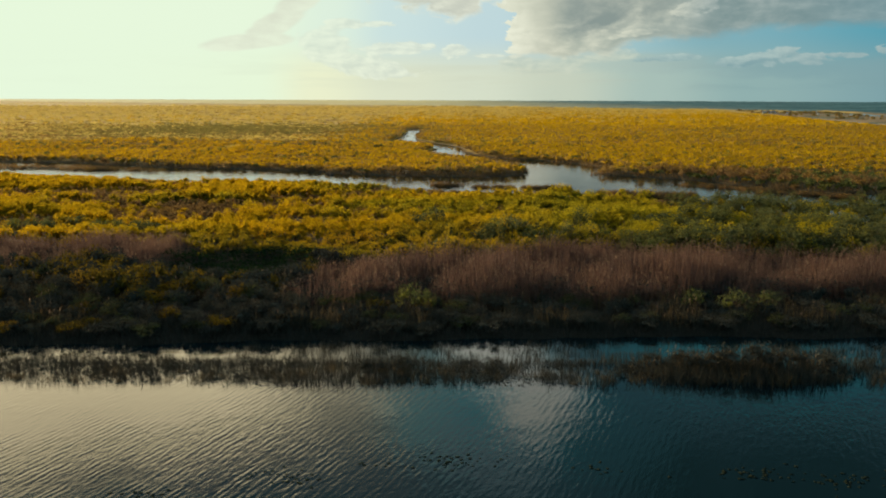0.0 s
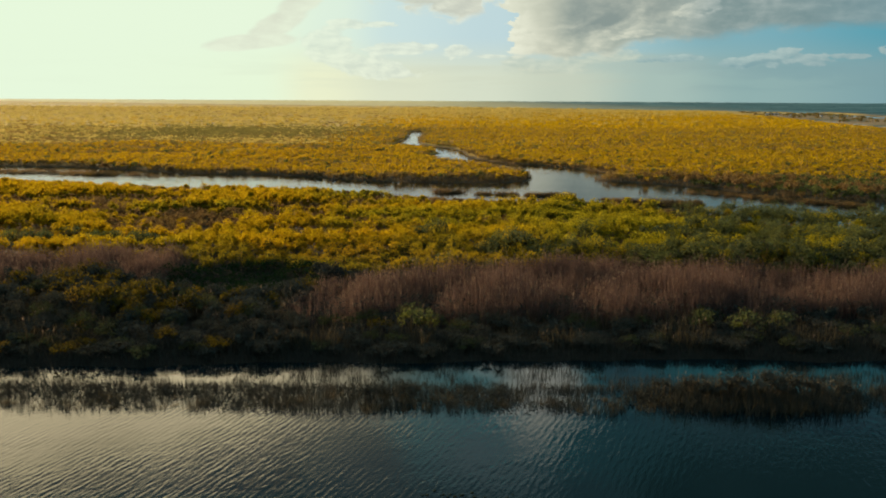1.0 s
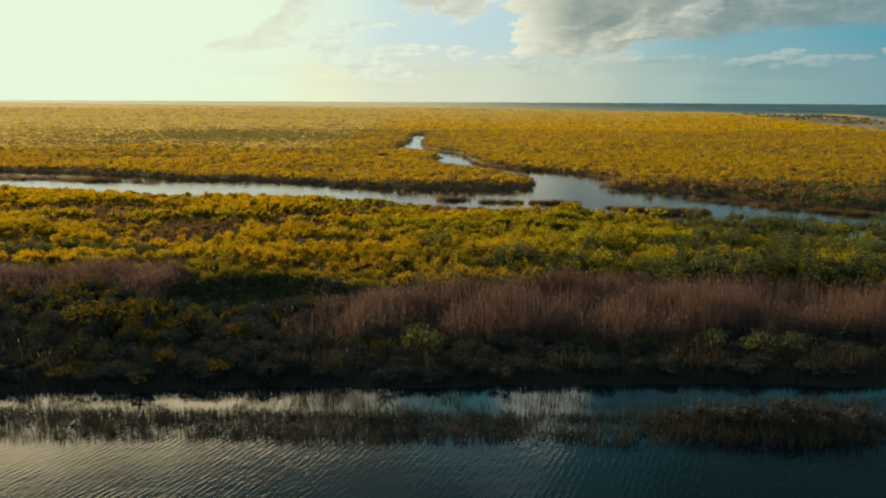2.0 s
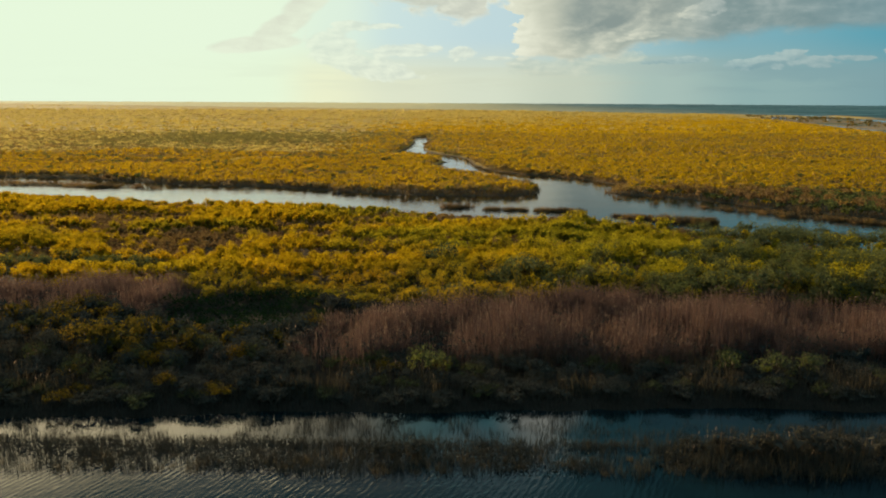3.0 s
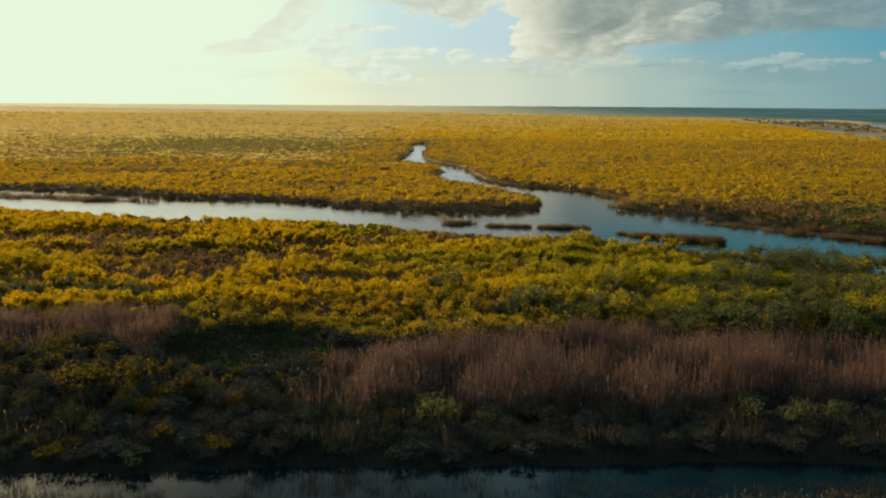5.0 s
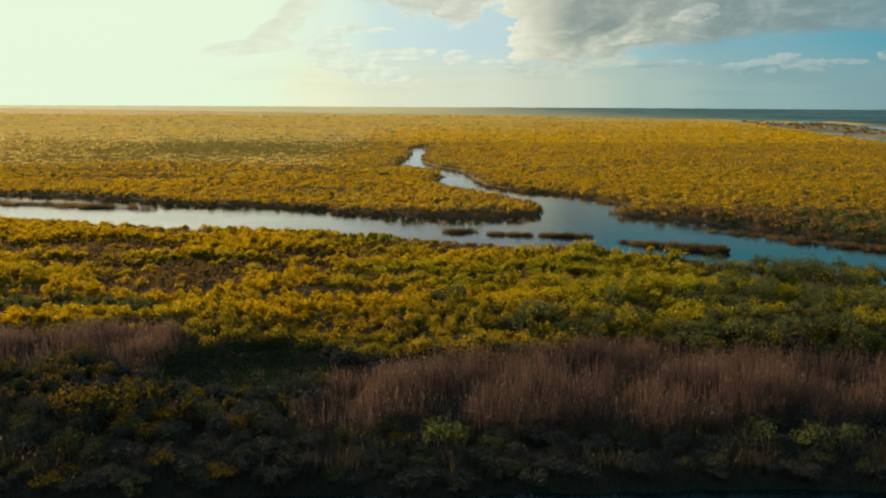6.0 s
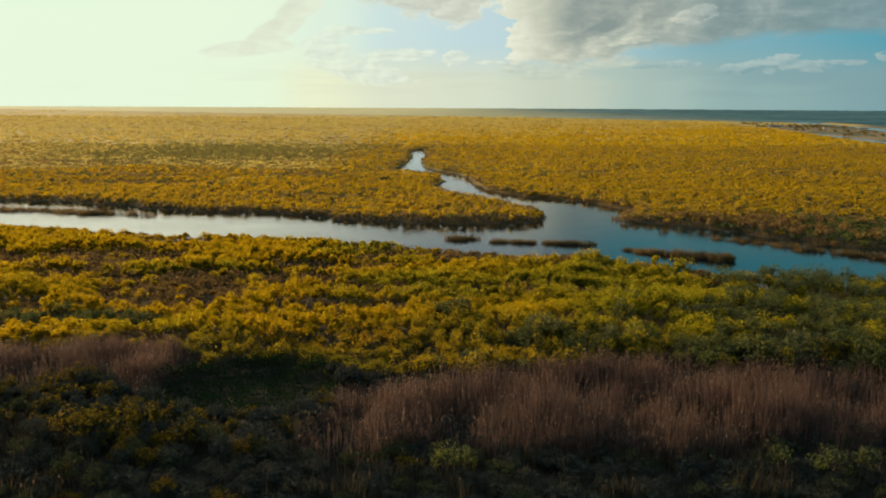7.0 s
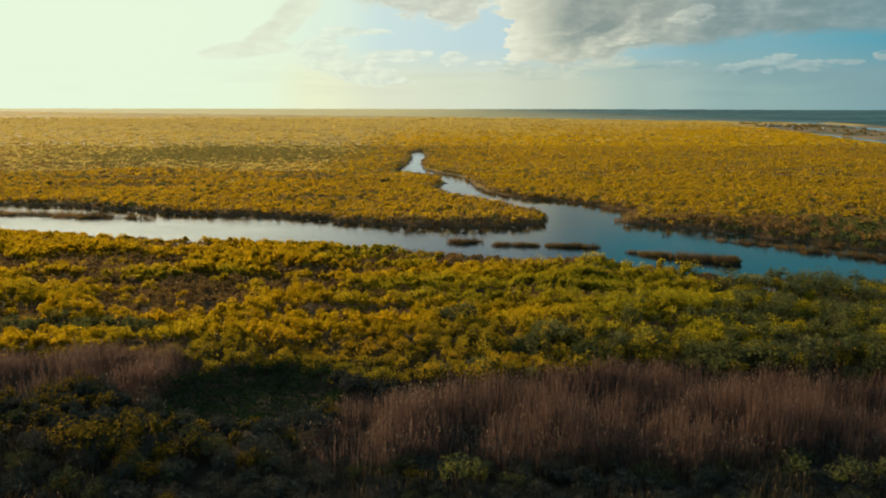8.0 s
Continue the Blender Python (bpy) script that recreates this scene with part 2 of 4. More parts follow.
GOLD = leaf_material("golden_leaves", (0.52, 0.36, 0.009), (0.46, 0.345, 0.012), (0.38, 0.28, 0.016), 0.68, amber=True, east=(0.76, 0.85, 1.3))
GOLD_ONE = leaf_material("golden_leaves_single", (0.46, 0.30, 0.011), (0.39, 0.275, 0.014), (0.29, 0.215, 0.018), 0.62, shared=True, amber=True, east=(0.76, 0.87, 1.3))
GREEN = leaf_material("green_leaves", (0.145, 0.155, 0.046), (0.10, 0.118, 0.052), (0.22, 0.20, 0.034))
GREEN_ONE = leaf_material("green_leaves_single", (0.14, 0.15, 0.048), (0.10, 0.115, 0.054), (0.22, 0.20, 0.034), shared=True)
RUSSET = leaf_material("russet_twigs", (0.25, 0.15, 0.055), (0.21, 0.13, 0.06), (0.31, 0.19, 0.035), 0.4)
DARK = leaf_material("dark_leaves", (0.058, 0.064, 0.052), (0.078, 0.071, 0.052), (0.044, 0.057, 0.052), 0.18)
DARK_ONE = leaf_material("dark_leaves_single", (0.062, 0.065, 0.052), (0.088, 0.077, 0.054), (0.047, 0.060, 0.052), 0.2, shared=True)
REED = leaf_material("dry_reed", (0.168, 0.100, 0.078), (0.132, 0.085, 0.071), (0.20, 0.122, 0.084), 0.42, 0.15)
PLUME = leaf_material("reed_plume", (0.25, 0.17, 0.12), (0.20, 0.14, 0.105), (0.32, 0.22, 0.14), 0.35, 0.2)
SEDGE = leaf_material("sedge", (0.105, 0.080, 0.046), (0.135, 0.095, 0.050), (0.08, 0.072, 0.042), 0.32, 0.2)
# dry straw tone, paled so that distance haze sits in the colour
HAZY_STRAW = leaf_material("hazy_straw_scrub", (0.51, 0.395, 0.105), (0.48, 0.37, 0.115), (0.44, 0.33, 0.10), 0.64, 0.02, vary=(0.94, 1.05))
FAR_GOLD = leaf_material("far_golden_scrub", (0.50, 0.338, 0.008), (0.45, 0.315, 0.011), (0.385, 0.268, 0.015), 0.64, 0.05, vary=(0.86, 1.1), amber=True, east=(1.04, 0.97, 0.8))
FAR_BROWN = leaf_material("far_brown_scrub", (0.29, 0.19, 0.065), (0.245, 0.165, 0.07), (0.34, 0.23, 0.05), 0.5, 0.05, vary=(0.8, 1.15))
# olive scrub, also the tone of a cloud shadow painted on the plain
FAR_OLIVE_SHADE = leaf_material("far_olive_shade_scrub", (0.25, 0.21, 0.062), (0.22, 0.19, 0.066), (0.29, 0.225, 0.058), 0.45, 0.05, vary=(0.8, 1.15))
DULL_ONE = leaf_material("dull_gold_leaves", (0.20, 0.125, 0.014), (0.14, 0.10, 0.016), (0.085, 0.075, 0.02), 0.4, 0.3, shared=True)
RUSH = leaf_material("dark_rush", (0.056, 0.055, 0.042), (0.076, 0.066, 0.047), (0.042, 0.046, 0.038), 0.18, 0.3)
# darker tones for leaves deep in the crowns: inner shade put into colour
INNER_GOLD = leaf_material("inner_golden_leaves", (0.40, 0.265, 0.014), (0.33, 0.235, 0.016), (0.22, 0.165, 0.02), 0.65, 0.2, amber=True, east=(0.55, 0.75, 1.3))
CORE_SHADE = leaf_material("inner_shade_leaves", (0.075, 0.080, 0.030), (0.095, 0.090, 0.028), (0.055, 0.066, 0.032), 0.4, 0.3)
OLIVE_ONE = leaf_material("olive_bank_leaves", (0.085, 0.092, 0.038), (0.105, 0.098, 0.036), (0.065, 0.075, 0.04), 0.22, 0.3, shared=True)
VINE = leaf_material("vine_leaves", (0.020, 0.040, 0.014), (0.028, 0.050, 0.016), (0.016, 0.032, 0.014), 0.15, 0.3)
BARK = plain_material("bark", (0.07, 0.05, 0.035), (0.12, 0.09, 0.065), 2.0, 0.9, 0.4)
PAD = plain_material("lily_leaf", (0.010, 0.016, 0.012), (0.022, 0.026, 0.017), 3.0, 0.6, gloss=0.0)
WHITEWALL = plain_material("white_paint", (0.78, 0.77, 0.73), (0.70, 0.69, 0.65), 0.8, 0.6)
ROOFING = plain_material("grey_roofing", (0.30, 0.30, 0.30), (0.22, 0.22, 0.22), 0.8, 0.7)


def water_material():
    mat, k = material("water")
    pos = k.n("ShaderNodeNewGeometry").outputs["Position"]
    x, y, z = k.split(pos)
    # wind ripples run in bands, calm lanes between
    lane = k.step(k.noise(k.xyz(k.mul(x, 0.05), k.mul(y, 0.09), 0.0), 1.0, 3, 0.5), 0.36, 0.58, 0.35, 1.0)
    u = k.add(k.mul(x, 0.93), k.mul(y, -0.37))
    v = k.add(k.mul(x, 0.37), k.mul(y, 0.93))

    def waves(coord, length, distort):
        wv = k.n("ShaderNodeTexWave", wave_type="BANDS", bands_direction="X", wave_profile="SIN")
        k.put(wv.inputs["Vector"], coord)
        wv.inputs["Scale"].default_value = 0.314 / length
        wv.inputs["Distortion"].default_value = distort
        wv.inputs["Detail"].default_value = 2.0
        wv.inputs["Detail Scale"].default_value = 2.2
        return wv.outputs["Fac"]
    r1 = waves(k.xyz(u, k.mul(v, 0.55), 0.0), 0.38, 4.2)
    r2 = k.noise(k.xyz(k.mul(u, 3.4), k.mul(v, 1.2), 3.0), 1.0, 3, 0.55, 0.6)
    r3 = k.noise(k.xyz(k.mul(u, 1.2), k.mul(v, 0.5), 9.0), 1.0, 2, 0.5, 0.4)
    chop = k.mul(k.noise(k.xyz(k.mul(x, 1.6), k.mul(y, 0.9), 2.0), 1.0, 3, 0.6), k.step(y, 100, 130, 0.0, 0.42))
    calm = k.m("MAXIMUM", k.step(y, 59.0, 56.0, 0.04, 1.0), k.step(y, 80, 100))
    lane = k.mul(lane, calm)
    h = k.mul(k.add(k.mul(r1, k.step(r3, 0.35, 0.68, 0.06, 0.22)), k.mul(r2, 0.7)), lane)
    h = k.add(h, chop)
    bn = k.n("ShaderNodeBump")
    bn.inputs["Strength"].default_value = 0.21
    bn.inputs["Distance"].default_value = 0.12
    k.put(bn.inputs["Height"], h)
    p = k.n("ShaderNodeBsdfPrincipled")
    p.inputs["Base Color"].default_value = (0.003, 0.011, 0.0125, 1)
    p.inputs["Roughness"].default_value = 0.07
    p.inputs["IOR"].default_value = 1.333
    k.t.links.new(bn.outputs[0], p.inputs["Normal"])
    finish(k, p.outputs[0])
    return mat


def ground_material():
    mat, k = material("marsh_ground")
    pos = k.n("ShaderNodeNewGeometry").outputs["Position"]
    x, y, z = k.split(pos)
    far = k.step(y, 200, 300)
    streak = k.noise(k.xyz(k.mul(x, 0.012), k.mul(y, 0.005), 0.0), 1.0, 5, 0.6)
    fine = k.noise(pos, 0.09, 6, 0.75)
    # wet mud, darkened further to carry the shadow at the bank's foot
    mud = k.mix(k.noise(pos, 0.8, 4, 0.6), (0.018, 0.015, 0.011), (0.04, 0.03, 0.019))
    litter = k.mix(k.noise(pos, 0.5, 5, 0.7), (0.06, 0.045, 0.028), (0.13, 0.09, 0.045))
    mud = k.mix(k.step(y, 90, 100), mud, litter)
    gold = k.mix(k.step(streak, 0.35, 0.65), (0.56, 0.36, 0.02), (0.46, 0.29, 0.04))
    gold = k.mix(k.step(fine, 0.50, 0.80, 0.0, 0.7), gold, (0.20, 0.15, 0.03))
    col = k.mix(k.mul(far, k.step(z, 0.12, 0.42)), mud, gold)
    # dry straw ground, its paleness partly distance haze put into colour
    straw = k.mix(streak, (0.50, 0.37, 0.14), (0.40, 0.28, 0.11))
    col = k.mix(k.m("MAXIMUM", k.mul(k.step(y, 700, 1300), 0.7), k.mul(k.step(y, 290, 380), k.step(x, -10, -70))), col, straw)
    # bare levee by the far ditches
    tan = k.mix(k.noise(pos, 0.03, 5, 0.7), (0.29, 0.20, 0.11), (0.18, 0.145, 0.085))
    tan = k.mix(k.step(k.noise(k.xyz(k.mul(x, 0.020), k.mul(y, 0.012), 3.0), 1.0, 5, 0.7), 0.50, 0.62), tan, (0.11, 0.12, 0.075))
    col = k.mix(k.mul(k.step(k.sub(x, k.add(300.0, k.mul(k.sub(y, 570.0), 0.16))), 4, 16), k.mul(k.step(y, 480, 560), k.step(y, 1160, 1060))), col, tan)
    # far forest; cloud shade and blue haze are put into its colour
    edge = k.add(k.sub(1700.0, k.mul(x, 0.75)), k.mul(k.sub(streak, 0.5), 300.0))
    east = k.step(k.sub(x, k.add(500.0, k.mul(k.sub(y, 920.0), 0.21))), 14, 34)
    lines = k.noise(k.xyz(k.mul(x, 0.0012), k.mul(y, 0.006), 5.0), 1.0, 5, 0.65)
    hazy_woods = k.mix(k.step(lines, 0.38, 0.62), (0.018, 0.085, 0.105), (0.065, 0.165, 0.185))
    # west end paled to straw, horizon haze as colour
    hazy_woods = k.mix(k.step(x, 700, -300), hazy_woods, (0.58, 0.51, 0.26))
    col = k.mix(k.m("MAXIMUM", k.step(k.sub(y, edge), -20, 60), k.mul(east, k.step(y, 480, 700))), col, hazy_woods)
    p = k.n("ShaderNodeBsdfPrincipled")
    k.put(p.inputs["Base Color"], col)
    p.inputs["Roughness"].default_value = 1.0
    p.inputs["Specular IOR Level"].default_value = 0.1
    bn = k.n("ShaderNodeBump")
    bn.inputs["Strength"].default_value = 0.8
    bn.inputs["Distance"].default_value = 1.5
    k.put(bn.inputs["Height"], fine)
    k.t.links.new(bn.outputs[0], p.inputs["Normal"])
    finish(k, p.outputs[0])
    return mat


WATER, GROUND = water_material(), ground_material()

# ---- the plan: shores, channels and plant zones ----


def vnoise(x, y, cell, seed=0):
    """Smooth value noise from 0 to 1 over the plan."""
    x, y = np.asarray(x, float) / cell, np.asarray(y, float) / cell
    i, j = np.floor(x), np.floor(y)
    fx, fy = x - i, y - j
    fx, fy = fx * fx * (3 - 2 * fx), fy * fy * (3 - 2 * fy)

    def h(a, b):
        s = np.sin(a * 127.1 + b * 311.7 + seed * 74.7) * 43758.5453
        return s - np.floor(s)
    return (h(i, j) * (1 - fx) + h(i + 1, j) * fx) * (1 - fy) + (h(i, j + 1) * (1 - fx) + h(i + 1, j + 1) * fx) * fy


def sstep(v, lo, hi):
    t = np.clip((np.asarray(v, float) - lo) / (hi - lo), 0, 1)
    return t * t * (3 - 2 * t)


SOUTH = [(-600, 212), (-200, 190), (-94, 180), (-75, 173), (-64, 168), (-53, 165), (-43, 164), (-31, 162), (-20, 159), (-11, 157), (-1, 154), (8, 148), (17, 148), (22, 144), (26, 140), (34, 135), (42, 129), (52, 129), (58, 126), (75, 113), (140, 70)]
NORTH = [(-600, 262), (-200, 238), (-118, 226), (-95, 224), (-84, 216), (-66, 208), (-47, 206), (-40, 205), (-28, 198), (-23, 195), (-15, 192), (-7, 190), (5, 189), (15, 190), (19, 193), (22, 203), (30, 206), (37, 197), (42, 192), (53, 186), (59, 178), (64, 171), (77, 161), (110, 140), (160, 110)]
CHANNEL = [(29, 200, 8), (31, 213, 12), (25, 226, 11.5), (16, 236, 9.5), (9, 246, 8.5), (3, 258, 8), (2, 272, 6.5), (2.5, 288, 4.2), (1, 304, 4.5), (-4, 316, 6.5), (-12, 327, 9), (-16, 344, 6.5), (-16, 362, 3.5), (-16, 385, 3), (-15.5, 420, 3), (-18, 452, 4.5), (-18, 474, 3), (-5, 500, 1.0)]
DITCHES = [((300, 540), (312, 600), 10.0), ((312, 600), (349, 812), 9.5), ((364, 1030), (376, 1085), 14.0), ((440, 700), (485, 920), 15.0), ((485, 920), (585, 1400), 17.0)]
MAT = ((-125, 212), (-84, 204.5), 3.0)
BANK = [(-600, 66), (-60, 62), (-31, 61.5), (-20, 60.8), (-12, 62), (0, 62.6), (10, 63), (22, 63.6), (35, 64), (80, 65), (600, 70)]


def along(pts, x):
    return np.interp(x, [p[0] for p in pts], [p[1] for p in pts])


def seg_dist(x, y, a, b):
    dx, dy = b[0] - a[0], b[1] - a[1]
    t = np.clip(((x - a[0]) * dx + (y - a[1]) * dy) / (dx * dx + dy * dy), 0, 1)
    return np.hypot(x - a[0] - t * dx, y - a[1] - t * dy), t


def wet(x, y):
    """Metres inside the nearest water (negative on land)."""
    x, y = np.asarray(x, float), np.asarray(y, float)
    rag = (vnoise(x, y, 6, 3) - 0.5) * 2.4 + (vnoise(x, y, 2.2, 4) - 0.5) * 0.8
    w = np.minimum(along(BANK, x) - y, y + 16) + rag * 0.5
    w = np.maximum(w, np.minimum(y - along(SOUTH, x), along(NORTH, x) - y) + rag)
    for a, b in zip(CHANNEL, CHANNEL[1:]):
        d, t = seg_dist(x, y, a, b)
        w = np.maximum(w, a[2] + (b[2] - a[2]) * t - d + rag * 0.8)
    w = np.minimum(w, seg_dist(x, y, MAT[0], MAT[1])[0] - MAT[2] + rag)
    for a, b, h in DITCHES:
        w = np.maximum(w, h - seg_dist(x, y, a, b)[0])
    return w


def height(x, y):
    return np.clip(-wet(x, y) * 0.35, -1.0, 0.3) + 0.15 * (vnoise(x, y, 4, 9) - 0.5)


def relief(x, y):
    """Rise of the far plain above the marsh level."""
    r = np.hypot(x, y)
    return sstep(-wet(x, y), 2, 14) * sstep(r, 350, 900) * (vnoise(x, y, 14, 5) - 0.05) * 1.8 + sstep(r, 2500, 4500) * 4.5


def mesh_of(name, verts, faces, mats, smooth=False, slots=None):
    """A mesh from numpy vertices and equal-sided faces."""
    me = bpy.data.meshes.new(name)
    verts, faces = np.asarray(verts, np.float32), np.asarray(faces, np.int32)
    n, k = faces.shape
    me.vertices.add(len(verts))
    me.vertices.foreach_set("co", verts.ravel())
    me.loops.add(n * k)
    me.loops.foreach_set("vertex_index", faces.ravel())
    me.polygons.add(n)
    me.polygons.foreach_set("loop_start", np.arange(n, dtype=np.int32) * k)
    me.update(calc_edges=True)
    if smooth:
        me.polygons.foreach_set("use_smooth", np.ones(n, bool))
    for mt in mats:
        me.materials.append(mt)
    if slots is not None:
        me.polygons.foreach_set("material_index", np.asarray(slots, np.int32))
    return me


def build_ground():
    a = np.radians(np.concatenate([np.arange(-40, 40, 0.25), np.arange(40, 320, 4.0)]))
    r = np.concatenate([np.linspace(2, 38, 13), np.geomspace(40, 4900, 405)])
    A, R = np.meshgrid(a, r)
    X, Y = R * np.sin(A), R * np.cos(A)
    Z = height(X, Y)
    Z = Z + relief(X, Y) + sstep(Y, 1500, 1700) * vnoise(X, Y, 60, 6) * 3
    na, nr = len(a), len(r)
    V = np.stack([X, Y, Z], -1).reshape(-1, 3)
    V = np.vstack([V, [[0, 0, -0.9]]])
    i, j = np.meshgrid(np.arange(nr - 1), np.arange(na), indexing="ij")
    j2 = (j + 1) % na
    F = np.stack([i * na + j, (i + 1) * na + j, (i + 1) * na + j2, i * na + j2], -1).reshape(-1, 4)
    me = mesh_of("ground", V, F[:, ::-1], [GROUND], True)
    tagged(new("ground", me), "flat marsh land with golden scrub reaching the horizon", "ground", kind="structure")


def build_water():
    a = np.radians(np.arange(0, 360, 6.0))
    V = [(0, 0, 0)] + [(1600 * math.sin(t), 1600 * math.cos(t), 0) for t in a]
    n = len(a)
    F = [(0, 1 + (i + 1) % n, 1 + i) for i in range(n)]
    tagged(new("water", mesh_of("water", V, F, [WATER])), "dark rippled water of canal and winding river", "water", kind="structure")


build_ground()
build_water()

# ---- plants ----
rng = np.random.default_rng(7)


def unit(v):
    return v / np.maximum(np.linalg.norm(v, axis=-1, keepdims=True), 1e-9)


def leaf_tris(P, Nrm, size, rs, slim=0.55):
    """Triangular leaves at P, facing about Nrm."""
    t = unit(np.cross(Nrm, rs.normal(size=P.shape)))
    b = np.cross(Nrm, t)
    s = size[:, None] if np.ndim(size) else size
    V = np.stack([P + t * s * 0.62, P - t * s * 0.38 + b * s * slim, P - t * s * 0.38 - b * s * slim], 1).reshape(-1, 3)
    return V, np.arange(len(V)).reshape(-1, 3)


def crown_points(C, R, Hh, leaves, rs, lobes=7, wild=0.9, core=0):
    """Leaves on domed, lobed crowns: centres C, radii R, heights Hh; then core leaves deep inside each."""
    n = len(C)
    th = rs.uniform(0, 2 * np.pi, (n, lobes)) * 0.35 + np.arange(lobes) * 2.4
    rad = np.sqrt((np.arange(lobes) + rs.uniform(0.1, 0.9, (n, lobes))) / lobes) * 0.72
    lx, ly = rad * np.cos(th), rad * np.sin(th)
    lz = 0.80 - 0.42 * rad ** 2 + rs.uniform(-0.12, 0.10, (n, lobes))
    lr = rs.uniform(0.30, 0.46, (n, lobes))

    def leaves_at(count, q0, q1):
        who = np.repeat(np.arange(n), count)
        lob = rs.integers(0, lobes, n * count)
        D = rs.normal(size=(n * count, 3))
        D[:, 2] = D[:, 2] * 0.9 + 0.35
        D = unit(D)
        q = rs.uniform(q0, q1, n * count)
        r, hh = R[who], Hh[who]
        P = np.stack([C[who, 0] + r * (lx[who, lob] + D[:, 0] * lr[who, lob] * q),
                      C[who, 1] + r * (ly[who, lob] + D[:, 1] * lr[who, lob] * q),
                      C[who, 2] + np.maximum(hh * lz[who, lob] + np.minimum(r, hh * 0.6) * D[:, 2] * lr[who, lob] * q, 0.05)], -1)
        return P, unit(D + rs.normal(size=D.shape) * wild * 0.5)
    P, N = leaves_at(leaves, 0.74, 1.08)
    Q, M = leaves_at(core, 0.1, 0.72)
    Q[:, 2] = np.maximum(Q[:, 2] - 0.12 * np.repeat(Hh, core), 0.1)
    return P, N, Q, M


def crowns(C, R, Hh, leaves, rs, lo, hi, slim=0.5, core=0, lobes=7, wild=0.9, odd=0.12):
    """Crown geometry: outer leaves in slot 0 (some in slot 1), large inner leaves in slot 1, mostly a darker tone that
    puts the crown's inner shade into colour.
    """
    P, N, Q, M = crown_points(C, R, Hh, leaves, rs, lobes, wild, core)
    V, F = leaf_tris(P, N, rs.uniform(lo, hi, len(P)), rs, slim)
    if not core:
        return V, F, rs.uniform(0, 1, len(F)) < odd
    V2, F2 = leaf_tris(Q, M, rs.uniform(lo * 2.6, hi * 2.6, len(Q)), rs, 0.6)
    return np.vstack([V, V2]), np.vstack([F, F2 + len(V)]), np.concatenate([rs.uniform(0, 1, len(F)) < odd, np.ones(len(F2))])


def scatter(x0, x1, y0, y1, gap, rs, keep):
    """Jittered points on land in a box, thinned by keep(x, y) from 0 to 1."""
    gx, gy = np.meshgrid(np.arange(x0, x1, gap), np.arange(y0, y1, gap))
    x = gx.ravel() + rs.uniform(-0.5, 0.5, gx.size) * gap
    y = gy.ravel() + rs.uniform(-0.5, 0.5, gx.size) * gap
    ok = rs.uniform(0, 1, len(x)) < keep(x, y)
    return x[ok], y[ok]


def in_view(x, y, slack=14):
    return np.abs(x) < 0.60 * y + slack


def stuff(name, V, F, mats, label, category, slots=None):
    return tagged(new(name, mesh_of(name, V, F, mats, slots=slots)), label, category, kind="stuff")


# plant zones of the near bank
def hollow(x, y):
    return np.hypot((x + 18.5) / 8.0, (y - 84.0) / 8.0) < 1


def reed_zone(x, y):
    back = np.interp(x, [-12, 0, 10, 18, 25, 40, 60], [84, 84.5, 87, 90.5, 87, 85.5, 86]) + (vnoise(x, y, 4, 21) - 0.5) * 3
    front = np.interp(x, [-12, -7, 1, 18, 35], [70.5, 71, 71.5, 72, 72.5]) + (vnoise(x, y, 3, 22) - 0.5) * 4
    right = (y > front) & (y < back) & (x > -11.5 + (vnoise(x, y, 5, 25) - 0.5) * 4)
    left = (y > 83 + (vnoise(x, y, 4, 23) - 0.5) * 5) & (y < 94 + (vnoise(x, y, 5, 24) - 0.5) * 4) & (x < -25) & (x > -75)
    return right | left


def shrub_zone(x, y):
    front = np.interp(x, [-80, -45, -30, -24, -10, 0, 10, 18, 25, 40], [96, 95, 92, 88, 88, 86, 88, 92, 88, 87])
    return (y > front) & ~hollow(x, y)


def greenness(x, y):
    # left ellipse and front term swap in green shrubs to imitate shaded faces
    return np.maximum(sstep(x - 0.25 * (y - 105) + (vnoise(x, y, 9, 31) - 0.5) * 20, 20, 42), np.maximum(sstep(1 - np.hypot((x + 54) / 24, (y - 104) / 6), 0, 0.4), 0.28 * sstep(y + (vnoise(x, y, 6, 32) - 0.5) * 20, 114, 94) * sstep(x, -8, 10)))


def russetness(x, y):
    n = vnoise(x * 0.45, y, 8, 33) * 0.65 + vnoise(x * 0.6, y, 3.2, 34) * 0.35
    spot = np.max([1 - np.hypot((x - a) / p, (y - b) / q) for a, b, p, q in ((-60, 139, 22, 6), (-25, 126, 10, 6), (9, 144, 15, 6), (-36, 118, 13, 10), (-18, 135, 12, 4), (-50, 157, 9, 5), (-14, 112, 9, 3))], 0)
    shore = sstep(-wet(x, y), 5.0, 1.5)
    return np.clip(sstep(n, 0.60, 0.68) * 0.8 + sstep(spot, 0.0, 0.3) + shore * 0.35, 0, 1)


# -- near thicket between canal and river --
rs = np.random.default_rng(11)
x, y = scatter(-110, 110, 82, 175, 1.5, rs, lambda x, y: (in_view(x, y) & shrub_zone(x, y) & ~reed_zone(x, y) & (wet(x, y) < -1.0)) * (0.8 + 0.2 * sstep(vnoise(x * 0.6, y, 4.5, 35), 0.22, 0.5)))
ok = y < along(SOUTH, x)
x, y = x[ok], y[ok]
g, ru = greenness(x, y), russetness(x, y)
u = rs.uniform(0, 1, len(x))
kind = np.where(u < ru * 0.9, 2, np.where(rs.uniform(0, 1, len(x)) < g * 0.85, 1, 0))
thin = (kind != 1) | (rs.uniform(0, 1, len(x)) < 0.52)
